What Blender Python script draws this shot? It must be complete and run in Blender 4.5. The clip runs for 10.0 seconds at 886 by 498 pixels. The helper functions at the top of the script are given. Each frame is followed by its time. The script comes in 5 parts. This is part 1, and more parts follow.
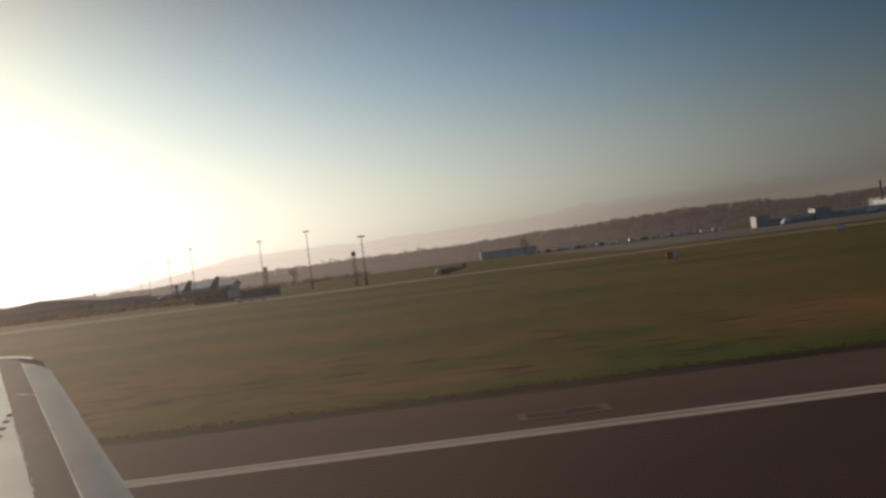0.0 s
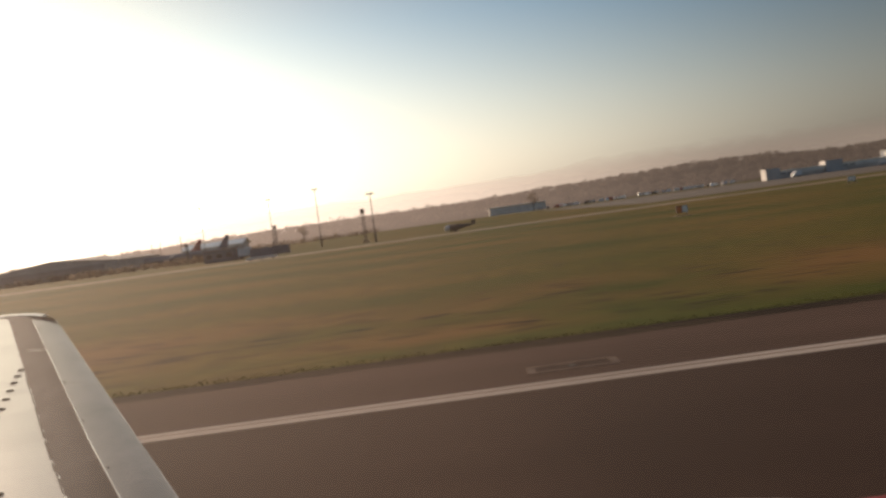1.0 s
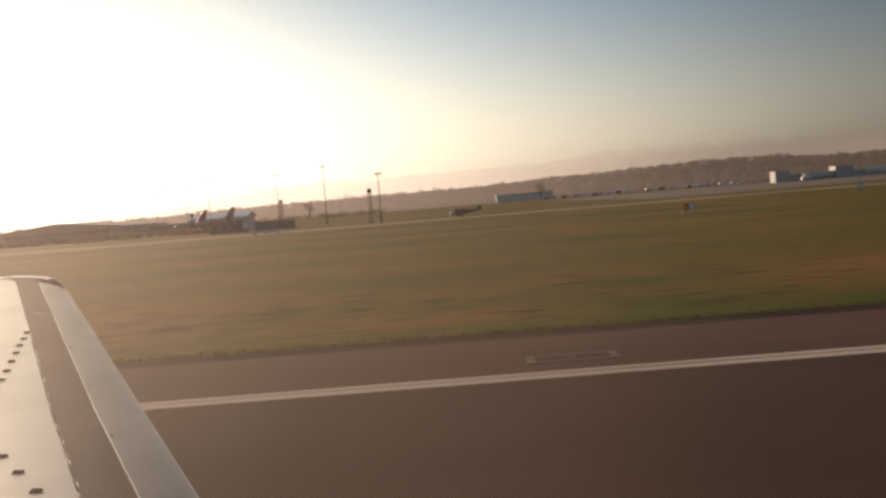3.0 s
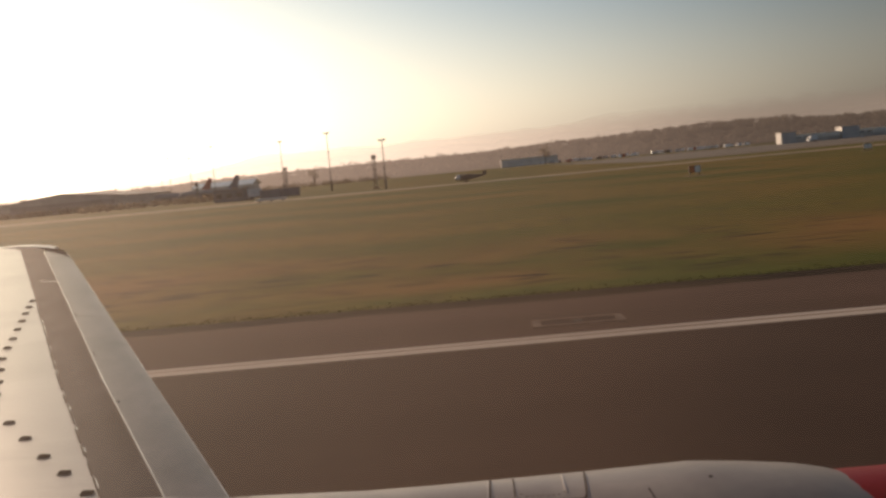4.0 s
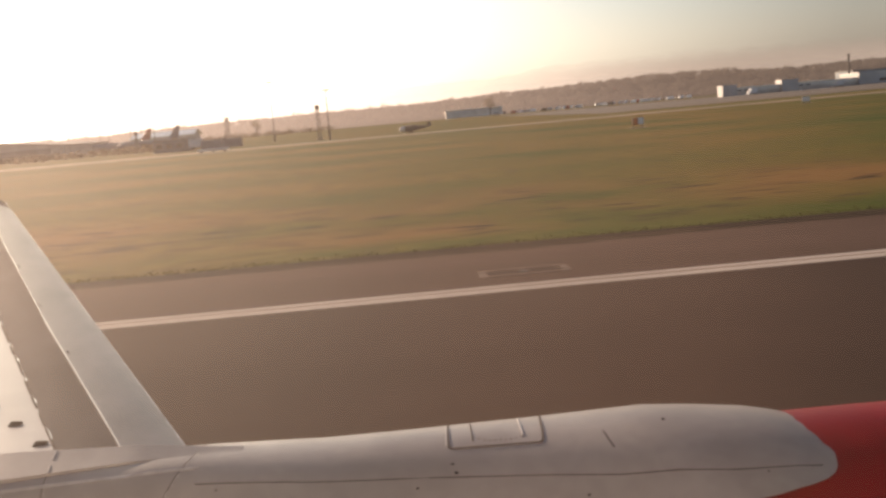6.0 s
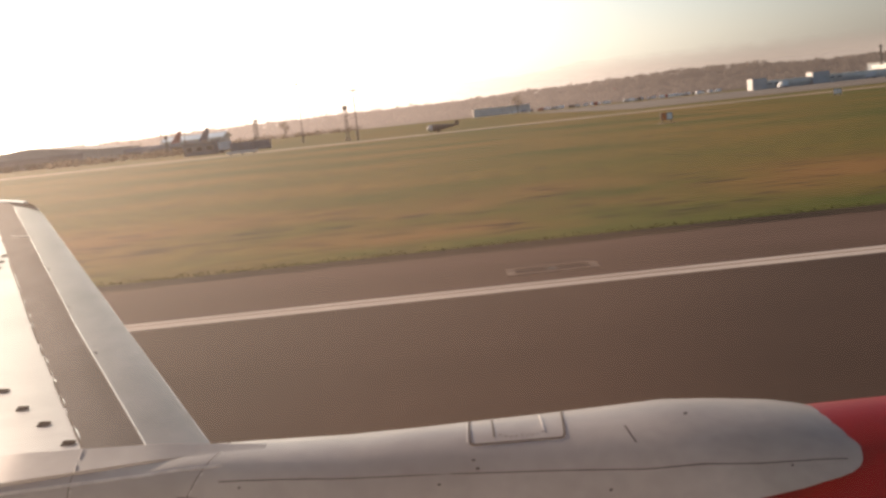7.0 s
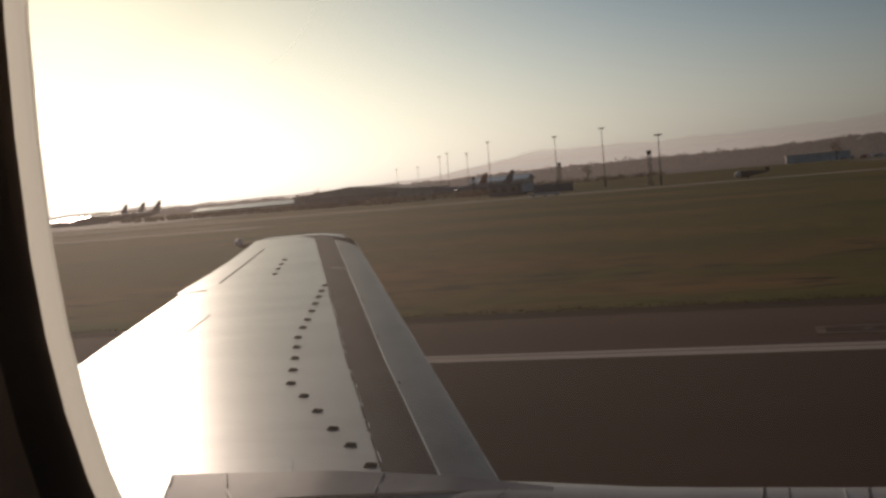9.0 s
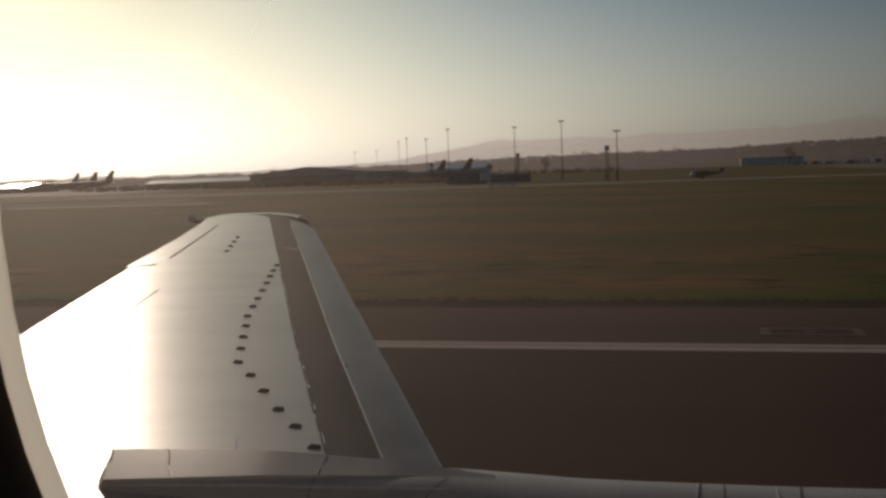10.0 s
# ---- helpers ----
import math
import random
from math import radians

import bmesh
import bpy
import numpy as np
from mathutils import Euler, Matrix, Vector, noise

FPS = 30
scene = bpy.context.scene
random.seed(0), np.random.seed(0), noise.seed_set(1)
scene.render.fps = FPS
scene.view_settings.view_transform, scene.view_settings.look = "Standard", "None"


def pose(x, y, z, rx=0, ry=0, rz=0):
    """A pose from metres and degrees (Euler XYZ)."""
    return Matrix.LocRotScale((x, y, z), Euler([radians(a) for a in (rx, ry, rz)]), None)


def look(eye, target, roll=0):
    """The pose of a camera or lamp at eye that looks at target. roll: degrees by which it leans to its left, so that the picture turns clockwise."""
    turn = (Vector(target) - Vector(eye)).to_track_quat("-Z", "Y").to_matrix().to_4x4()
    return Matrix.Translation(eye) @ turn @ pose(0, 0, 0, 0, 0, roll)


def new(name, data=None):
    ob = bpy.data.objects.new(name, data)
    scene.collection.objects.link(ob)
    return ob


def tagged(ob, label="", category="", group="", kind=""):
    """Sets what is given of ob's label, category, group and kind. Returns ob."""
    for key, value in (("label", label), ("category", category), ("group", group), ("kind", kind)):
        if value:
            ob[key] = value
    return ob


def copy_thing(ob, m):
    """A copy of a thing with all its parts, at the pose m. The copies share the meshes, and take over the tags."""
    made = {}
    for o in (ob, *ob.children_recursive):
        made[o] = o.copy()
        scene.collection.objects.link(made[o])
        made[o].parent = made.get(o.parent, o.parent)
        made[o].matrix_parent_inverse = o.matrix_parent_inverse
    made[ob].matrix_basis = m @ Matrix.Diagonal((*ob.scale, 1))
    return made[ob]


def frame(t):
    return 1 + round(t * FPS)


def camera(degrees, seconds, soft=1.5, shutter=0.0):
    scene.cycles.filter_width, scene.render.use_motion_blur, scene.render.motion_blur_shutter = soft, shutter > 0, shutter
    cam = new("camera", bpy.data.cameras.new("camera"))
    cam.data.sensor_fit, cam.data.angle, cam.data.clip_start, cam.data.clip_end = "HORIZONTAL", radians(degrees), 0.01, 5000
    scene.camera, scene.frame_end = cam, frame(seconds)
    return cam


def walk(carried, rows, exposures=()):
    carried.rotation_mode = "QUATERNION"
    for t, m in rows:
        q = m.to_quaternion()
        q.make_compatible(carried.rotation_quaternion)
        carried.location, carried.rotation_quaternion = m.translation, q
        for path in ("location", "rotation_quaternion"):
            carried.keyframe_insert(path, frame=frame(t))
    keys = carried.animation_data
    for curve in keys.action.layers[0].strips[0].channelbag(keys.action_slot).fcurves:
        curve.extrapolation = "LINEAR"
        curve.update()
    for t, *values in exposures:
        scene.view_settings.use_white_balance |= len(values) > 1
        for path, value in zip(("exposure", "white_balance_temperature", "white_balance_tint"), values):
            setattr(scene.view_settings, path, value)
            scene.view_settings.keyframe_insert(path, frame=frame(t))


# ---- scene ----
# Port side of a taxiing airliner: x is the nose's way, y outboard, z up; z = 0 is the runway.
cam = camera(48.34, 10.0, soft=3.0)
walk(cam, [
    (0.0, pose(0.025, -0.001, 3.733, 90.72, 7.27, -0.01)),
    (0.2, pose(0.019, 0.002, 3.728, 89.80, 5.46, -0.53)),
    (0.5, pose(0.018, 0.007, 3.684, 86.20, 6.00, -0.41)),
    (0.8, pose(0.020, 0.015, 3.666, 86.10, 5.89, -1.83)),
    (1.0, pose(0.038, 0.021, 3.687, 88.27, 7.86, 0.51)),
    (1.5, pose(0.002, 0.047, 3.704, 84.19, 6.00, 0.09)),
    (2.0, pose(0.029, -0.013, 3.716, 85.89, 4.29, 0.20)),
    (2.5, pose(0.041, -0.049, 3.722, 88.14, 4.90, 1.24)),
    (2.7, pose(0.006, -0.025, 3.720, 87.76, 4.57, 0.74)),
    (3.8, pose(-0.001, 0.015, 3.699, 86.17, 5.14, 1.52)),
    (4.0, pose(0.004, 0.031, 3.694, 85.41, 5.35, 1.15)),
    (4.5, pose(0.015, -0.032, 3.716, 87.07, 6.58, 2.10)),
    (5.0, pose(0.000, 0.014, 3.689, 84.47, 5.35, -2.29)),
    (5.5, pose(-0.019, 0.009, 3.701, 82.52, 4.58, -5.23)),
    (5.7, pose(-0.044, 0.027, 3.689, 82.17, 4.89, -3.25)),
    (6.8, pose(-0.028, 0.011, 3.683, 82.76, 5.44, -1.04)),
    (7.0, pose(-0.009, 0.018, 3.676, 82.39, 6.02, -0.47)),
    (7.5, pose(-0.017, 0.036, 3.697, 83.00, 5.13, 1.95)),
    (7.7, pose(-0.091, 0.035, 3.691, 86.06, 6.32, 8.62)),
    (7.8, pose(-0.068, 0.058, 3.658, 86.33, 6.70, 13.31)),
    (8.0, pose(-0.031, -0.027, 3.713, 87.33, 4.15, 16.85)),
    (8.5, pose(0.074, -0.124, 3.746, 86.01, 3.92, 17.35)),
    (9.0, pose(0.003, -0.023, 3.695, 86.56, 4.91, 16.95)),
    (9.5, pose(0.002, -0.019, 3.694, 87.45, 3.97, 15.96)),
    (10.0, pose(0.012, -0.034, 3.700, 85.59, 2.01, 14.51)),
], exposures=[
    (0.0, -0.66, 6950, 14), (0.5, -0.36, 7550, 19), (1.0, 0.06, 7750, 19), (1.5, -0.05, 8100, 22), (2.0, 0.0, 8150, 22), (2.5, 0.02, 8150, 22), (4.0, -0.05, 8100, 21),
    (4.5, 0.0, 8100, 21), (5.0, -0.36, 8100, 21), (5.5, 0.44, 8050, 22), (7.0, 0.86, 7500, 20), (7.6, 0.67, 7450, 19), (8.0, -0.32, 6900, 14), (8.5, -1.28, 6850, 16),
    (9.0, -1.42, 6850, 16), (9.5, -1.68, 6850, 15), (10.0, -1.62, 6850, 14),
])

# ---- world and sun ----
SUN_LEFT, SUN_UP = 38.0, 17.0
sun_way = Vector((-math.sin(radians(SUN_LEFT)) * math.cos(radians(SUN_UP)),
                  math.cos(radians(SUN_LEFT)) * math.cos(radians(SUN_UP)), math.sin(radians(SUN_UP))))
world = bpy.data.worlds.new("sky")
scene.world = world
world.use_nodes = True
wn = world.node_tree.nodes
sky = wn.new("ShaderNodeTexSky")
sky.sky_type = "NISHITA"
sky.sun_disc = False
sky.sun_elevation = radians(SUN_UP)
sky.sun_rotation = radians(-SUN_LEFT)
sky.altitude, sky.air_density, sky.dust_density, sky.ozone_density = 0.0, 1.0, 2.2, 3.0
wn["Background"].inputs["Strength"].default_value = 0.10
haze = wn.new("ShaderNodeHueSaturation")
haze.inputs["Saturation"].default_value = 1.22
wl = world.node_tree.links
wl.new(sky.outputs[0], haze.inputs["Color"])


def by_height(z0, v0, z1, v1):
    """A value that runs with the height over the horizon."""
    mr = wn.new("ShaderNodeMapRange")
    mr.inputs["From Min"].default_value, mr.inputs["From Max"].default_value = z0, z1
    mr.inputs["To Min"].default_value, mr.inputs["To Max"].default_value = v0, v1
    wl.new(height.outputs["Z"], mr.inputs["Value"])
    return mr.outputs[0]


# ground haze: the sky pales and loses its colour towards the horizon
way, height = wn.new("ShaderNodeTexCoord"), wn.new("ShaderNodeSeparateXYZ")
wl.new(way.outputs["Generated"], height.inputs[0])
grey, pale, mix = wn.new("ShaderNodeRGBToBW"), wn.new("ShaderNodeMix"), wn.new("ShaderNodeMix")
pale.data_type = mix.data_type = "RGBA"
pale.blend_type = "MULTIPLY"
pale.inputs["Factor"].default_value = 1.0
pale.inputs["B"].default_value = (1.015, 0.99, 0.935, 1)
wl.new(haze.outputs[0], grey.inputs[0])
wl.new(grey.outputs[0], pale.inputs["A"])
wl.new(by_height(0.0, 0.90, 0.20, 0.0), mix.inputs["Factor"])
tint = wn.new("ShaderNodeMix")
tint.data_type, tint.blend_type = "RGBA", "MULTIPLY"
tint.inputs["Factor"].default_value = 1.0
tint.inputs["B"].default_value = (0.80, 1.0, 1.05, 1)
wl.new(haze.outputs[0], tint.inputs["A"])
wl.new(tint.outputs["Result"], mix.inputs["A"])
wl.new(pale.outputs["Result"], mix.inputs["B"])
wl.new(mix.outputs["Result"], wn["Background"].inputs["Color"])
lift = wn.new("ShaderNodeMath")
lift.operation = "MULTIPLY"
lift.inputs[0].default_value = 0.10
wl.new(by_height(0.0, 1.82, 0.28, 0.56), lift.inputs[1])
# the haze is brightest round the sun and dimmest square to it
toward, spread, glare = wn.new("ShaderNodeVectorMath"), wn.new("ShaderNodeMapRange"), wn.new("ShaderNodeMath")
toward.operation, glare.operation = "DOT_PRODUCT", "MULTIPLY"
toward.inputs[1].default_value = sun_way
wl.new(way.outputs["Generated"], toward.inputs[0])
spread.interpolation_type = "SMOOTHSTEP"
spread.inputs["From Min"].default_value, spread.inputs["From Max"].default_value = 0.38, 0.90
spread.inputs["To Min"].default_value, spread.inputs["To Max"].default_value = 0.46, 1.12
wl.new(toward.outputs["Value"], spread.inputs["Value"])
opposite, either = wn.new("ShaderNodeMapRange"), wn.new("ShaderNodeMath")
opposite.interpolation_type = "SMOOTHSTEP"
opposite.inputs["From Min"].default_value, opposite.inputs["From Max"].default_value = -0.5, 0.25
opposite.inputs["To Min"].default_value, opposite.inputs["To Max"].default_value = 1.15, 0.5
either.operation = "MAXIMUM"
wl.new(toward.outputs["Value"], opposite.inputs["Value"])
wl.new(spread.outputs[0], either.inputs[0])
wl.new(opposite.outputs[0], either.inputs[1])
wl.new(lift.outputs[0], glare.inputs[0])
wl.new(either.outputs[0], glare.inputs[1])
wl.new(glare.outputs[0], wn["Background"].inputs["Strength"])

sun_data = bpy.data.lights.new("sun", "SUN")
sun_data.energy, sun_data.angle, sun_data.color = 4.2, radians(0.6), (1.0, 0.85, 0.71)
sun = new("sun", sun_data)
sun.matrix_world = look(sun_way * 50, (0, 0, 0))


# ---- materials ----
def material(name, color, rough=0.7, metal=0.0, second=None, scale=1.0, stretch=(1, 1, 1), fine=0.0, fine_scale=40.0,
             bump=0.0, bump_scale=30.0, spread=(0.4, 0.6), vary=0.0, coat=0.0, spec=0.5):
    """Two colours blended by a broad noise, a fine grain on top, and a fine relief."""
    m = bpy.data.materials.new(name)
    m.use_nodes = True
    n, l = m.node_tree.nodes, m.node_tree.links
    b = n["Principled BSDF"]
    b.inputs["Roughness"].default_value = rough
    b.inputs["Metallic"].default_value = metal
    b.inputs["Coat Weight"].default_value = coat
    b.inputs["Specular IOR Level"].default_value = spec
    geo = n.new("ShaderNodeNewGeometry")
    mp = n.new("ShaderNodeMapping")
    mp.inputs["Scale"].default_value = stretch
    l.new(geo.outputs["Position"], mp.inputs["Vector"])
    out = None
    if second:
        no = n.new("ShaderNodeTexNoise")
        no.inputs["Scale"].default_value = scale
        no.inputs["Detail"].default_value = 5.0
        l.new(mp.outputs[0], no.inputs["Vector"])
        ramp = n.new("ShaderNodeValToRGB")
        ramp.color_ramp.elements[0].position, ramp.color_ramp.elements[1].position = spread
        ramp.color_ramp.elements[0].color, ramp.color_ramp.elements[1].color = (*color, 1), (*second, 1)
        l.new(no.outputs[0], ramp.inputs[0])
        out = ramp.outputs[0]
    else:
        rgb = n.new("ShaderNodeRGB")
        rgb.outputs[0].default_value = (*color, 1)
        out = rgb.outputs[0]
    if fine:
        no = n.new("ShaderNodeTexNoise")
        no.inputs["Scale"].default_value = fine_scale
        no.inputs["Detail"].default_value = 3.0
        l.new(mp.outputs[0], no.inputs["Vector"])
        mr = n.new("ShaderNodeMapRange")
        mr.inputs["From Min"].default_value, mr.inputs["From Max"].default_value = 0.25, 0.75
        mr.inputs["To Min"].default_value, mr.inputs["To Max"].default_value = 1 - fine, 1 + fine
        l.new(no.outputs[0], mr.inputs["Value"])
        hs = n.new("ShaderNodeHueSaturation")
        l.new(mr.outputs[0], hs.inputs["Value"])
        l.new(out, hs.inputs["Color"])
        out = hs.outputs[0]
    if vary:
        oi = n.new("ShaderNodeObjectInfo")
        mr = n.new("ShaderNodeMapRange")
        mr.inputs["To Min"].default_value, mr.inputs["To Max"].default_value = 1 - vary, 1 + vary
        l.new(oi.outputs["Random"], mr.inputs["Value"])
        hs = n.new("ShaderNodeHueSaturation")
        l.new(mr.outputs[0], hs.inputs["Value"])
        l.new(out, hs.inputs["Color"])
        out = hs.outputs[0]
    l.new(out, b.inputs["Base Color"])
    if bump:
        no = n.new("ShaderNodeTexNoise")
        no.inputs["Scale"].default_value = bump_scale
        no.inputs["Detail"].default_value = 4.0
        l.new(mp.outputs[0], no.inputs["Vector"])
        bp = n.new("ShaderNodeBump")
        bp.inputs["Strength"].default_value = bump
        bp.inputs["Distance"].default_value = 0.02
        l.new(no.outputs[0], bp.inputs["Height"])
        l.new(bp.outputs[0], b.inputs["Normal"])
    return m


def grass_material():
    """Dry grass: broad dry and lush patches, a lusher strip by the shoulder, mown streaks and dark ruts."""
    m = material("dry grass", (0.158, 0.103, 0.024), 0.95, second=(0.070, 0.081, 0.013), scale=0.07, stretch=(0.5, 0.7, 1),
                 fine=0.38, fine_scale=1.6, bump=0.3, bump_scale=3.0, spread=(0.42, 0.72), spec=0.04)
    n, l = m.node_tree.nodes, m.node_tree.links
    b = n["Principled BSDF"]
    base = b.inputs["Base Color"].links[0].from_socket
    geo = n.new("ShaderNodeNewGeometry")
    sep = n.new("ShaderNodeSeparateXYZ")
    l.new(geo.outputs["Position"], sep.inputs[0])

    def streak(scale, stretch, low, high):
        mp, no, mr = n.new("ShaderNodeMapping"), n.new("ShaderNodeTexNoise"), n.new("ShaderNodeMapRange")
        mp.inputs["Scale"].default_value = stretch
        no.inputs["Scale"].default_value, no.inputs["Detail"].default_value = scale, 4.0
        mr.inputs["From Min"].default_value, mr.inputs["From Max"].default_value = low, high
        l.new(geo.outputs["Position"], mp.inputs["Vector"])
        l.new(mp.outputs[0], no.inputs["Vector"])
        l.new(no.outputs[0], mr.inputs["Value"])
        return mr.outputs[0]

    def blend(mask, color, base):
        mix = n.new("ShaderNodeMix")
        mix.data_type = "RGBA"
        mix.inputs["B"].default_value = (*color, 1)
        l.new(mask, mix.inputs["Factor"])
        l.new(base, mix.inputs["A"])
        return mix.outputs["Result"]

    lush = n.new("ShaderNodeMapRange")
    lush.inputs["From Min"].default_value, lush.inputs["From Max"].default_value = 34.0, 28.0
    lush.inputs["To Max"].default_value = 0.85
    l.new(sep.outputs["Y"], lush.inputs["Value"])
    mul = n.new("ShaderNodeMath")
    mul.operation = "MULTIPLY"
    l.new(lush.outputs[0], mul.inputs[0])
    l.new(streak(0.10, (0.6, 0.8, 1), 0.40, 0.56), mul.inputs[1])
    base = blend(mul.outputs[0], (0.050, 0.098, 0.011), base)
    ahead = n.new("ShaderNodeMapRange")
    ahead.inputs["From Min"].default_value, ahead.inputs["From Max"].default_value = -6.0, 30.0
    ahead.inputs["To Min"].default_value, ahead.inputs["To Max"].default_value = 0.0, 0.95
    l.new(sep.outputs["X"], ahead.inputs["Value"])
    near = n.new("ShaderNodeMapRange")
    near.inputs["From Min"].default_value, near.inputs["From Max"].default_value = 90.0, 34.0
    l.new(sep.outputs["Y"], near.inputs["Value"])
    both, patchy = n.new("ShaderNodeMath"), n.new("ShaderNodeMath")
    both.operation = patchy.operation = "MULTIPLY"
    l.new(ahead.outputs[0], both.inputs[0])
    l.new(near.outputs[0], both.inputs[1])
    l.new(both.outputs[0], patchy.inputs[0])
    l.new(streak(0.09, (0.6, 1, 1), 0.30, 0.52), patchy.inputs[1])
    base = blend(patchy.outputs[0], (0.050, 0.074, 0.010), base)
    base = blend(streak(0.8, (0.5, 0.3, 1), 0.60, 0.80), (0.055, 0.045, 0.018), base)
    base = blend(streak(0.06, (0.5, 0.6, 1), 0.46, 0.66), (0.046, 0.070, 0.010), base)
    # bare tan patches and short dark ruts in the strip that vehicles use
    used = n.new("ShaderNodeMapRange")
    used.interpolation_type = "SMOOTHSTEP"
    used.inputs["From Min"].default_value, used.inputs["From Max"].default_value = 52.0, 40.0
    l.new(sep.outputs["Y"], used.inputs["Value"])
    away = n.new("ShaderNodeMapRange")
    away.inputs["From Min"].default_value, away.inputs["From Max"].default_value = 28.5, 31.0
    l.new(sep.outputs["Y"], away.inputs["Value"])

    def times(a, b):
        mm = n.new("ShaderNodeMath")
        mm.operation = "MULTIPLY"
        l.new(a, mm.inputs[0])
        l.new(b, mm.inputs[1])
        return mm.outputs[0]

    track = times(used.outputs[0], away.outputs[0])
    base = blend(times(track, streak(0.12, (0.6, 0.5, 1), 0.41, 0.60)), (0.205, 0.108, 0.036), base)
    base = blend(times(track, streak(2.4, (0.14, 0.6, 1), 0.575, 0.63)), (0.028, 0.018, 0.008), base)
    l.new(base, b.inputs["Base Color"])
    return m


GRASS = grass_material()
BLADE = material("grass blades", (0.070, 0.066, 0.018), 0.9, second=(0.040, 0.056, 0.012), scale=0.5, stretch=(0.2, 1, 1), spec=0.15)
ASPHALT = material("asphalt", (0.039, 0.0226, 0.0167), 0.95, second=(0.060, 0.0358, 0.0267), scale=0.15, stretch=(0.3, 0.5, 1),
                   fine=0.08, fine_scale=9.0, bump=0.12, bump_scale=30.0, spec=0.07)
SHOULDER = material("shoulder asphalt", (0.078, 0.046, 0.034), 0.95, second=(0.098, 0.059, 0.045), scale=0.25, stretch=(0.2, 1, 1),
                    fine=0.10, fine_scale=9.0, bump=0.15, bump_scale=30.0, spec=0.07)
# white hull paint of parked airliners, darkened to put backlit shade into the colour
HULL_SHADED = material("white fuselage paint darkened for shade", (0.34, 0.33, 0.32), 0.45, second=(0.28, 0.27, 0.26), scale=0.5, vary=0.1)
WORN = material("worn old marking", (0.33, 0.265, 0.222), 0.9, second=(0.20, 0.155, 0.13), scale=1.1, stretch=(0.1, 2, 1), fine=0.2, fine_scale=12.0, spec=0.08)
MARKING = material("worn marking paint", (0.48, 0.41, 0.355), 0.85, second=(0.31, 0.256, 0.22), scale=1.4, stretch=(0.12, 1.6, 1),
                   fine=0.15, fine_scale=18.0, spread=(0.45, 0.8), spec=0.1)
CONCRETE = material("pale concrete", (0.36, 0.26, 0.19), 0.9, second=(0.27, 0.195, 0.14), scale=0.08, fine=0.12, fine_scale=2.0)
APRON = material("apron concrete", (0.108, 0.077, 0.056), 0.85, second=(0.080, 0.060, 0.043), scale=0.03, fine=0.15, fine_scale=0.6)
WING = material("light grey wing paint", (0.258, 0.222, 0.218), 0.34, second=(0.186, 0.159, 0.157), scale=0.9, stretch=(0.6, 2.2, 1),
                fine=0.09, fine_scale=14.0, bump=0.03, bump_scale=3.0, coat=0.05, spec=0.6)
BAND = material("mid grey wing paint", (0.044, 0.039, 0.045), 0.74, second=(0.022, 0.0196, 0.023), scale=1.5, stretch=(2.8, 0.8, 1),
                fine=0.3, fine_scale=6.0, spread=(0.36, 0.66), spec=0.06)
METAL = material("brushed aluminium", (0.135, 0.112, 0.111), 0.40, 0.2, second=(0.058, 0.048, 0.049), scale=1.1, stretch=(2.2, 0.8, 1), fine=0.2, fine_scale=9.0,
                 bump=0.012, bump_scale=9.0, spread=(0.38, 0.68), spec=0.3)
COWL = material("silver grey cowling", (0.400, 0.368, 0.336), 0.38, 0.15, second=(0.332, 0.305, 0.280), scale=1.8, fine=0.07, fine_scale=20.0,
                bump=0.03, bump_scale=6.0)
COWL_PALE = material("pale bare metal and highlight", (0.62, 0.58, 0.53), 0.35, 0.3, second=(0.5, 0.46, 0.42), scale=30.0)
GROOVE = material("shallow groove", (0.10, 0.088, 0.08), 0.9, spec=0.05)
SEAM = material("dark seam", (0.05, 0.045, 0.042), 0.95, spec=0.0)
BRIGHT = material("bare bright edge and highlight", (0.75, 0.73, 0.7), 0.25, 0.5)
RED = material("glossy red paint", (0.24, 0.007, 0.006), 0.4, second=(0.20, 0.005, 0.004), scale=3.0, spec=0.3)
FINS = material("dark fin paint", (0.062, 0.050, 0.044), 0.8, vary=0.2, spec=0.15)
CREAM = material("cream window surround", (0.84, 0.78, 0.68), 0.5, second=(0.78, 0.71, 0.6), scale=6.0, fine=0.05, fine_scale=60.0)
CABIN = material("cabin lining", (0.62, 0.46, 0.34), 0.8, second=(0.54, 0.40, 0.29), scale=5.0, fine=0.06, fine_scale=80.0)
RUBBER = material("dark brown seal", (0.34, 0.26, 0.20), 0.9, second=(0.27, 0.205, 0.16), scale=20.0, spec=0.05)
# colour of the shadow painted along the grass edge
EDGE_SHADE = material("dark edge shade", (0.030, 0.021, 0.014), 0.95, second=(0.052, 0.036, 0.022), scale=0.6, stretch=(0.3, 1, 1), fine=0.3, fine_scale=8.0, bump=0.4, bump_scale=12.0, spec=0.05)
RIM = material("old cement rim", (0.19, 0.14, 0.11), 0.95, second=(0.13, 0.098, 0.08), scale=3.0, spec=0.05)
HULL = material("white fuselage paint", (0.7, 0.7, 0.69), 0.35, second=(0.62, 0.61, 0.6), scale=0.7, vary=0.05, coat=0.2)
STEEL = material("weathered steel", (0.16, 0.135, 0.115), 0.75, 0.2, second=(0.11, 0.095, 0.082), scale=2.0)
LAMP = material("lamp housing", (0.12, 0.11, 0.10), 0.8, 0.0, spec=0.1)
WALL_GREY = material("grey cladding", (0.6, 0.55, 0.5), 0.7, second=(0.5, 0.455, 0.41), scale=0.2, fine=0.1, fine_scale=1.2, vary=0.1)
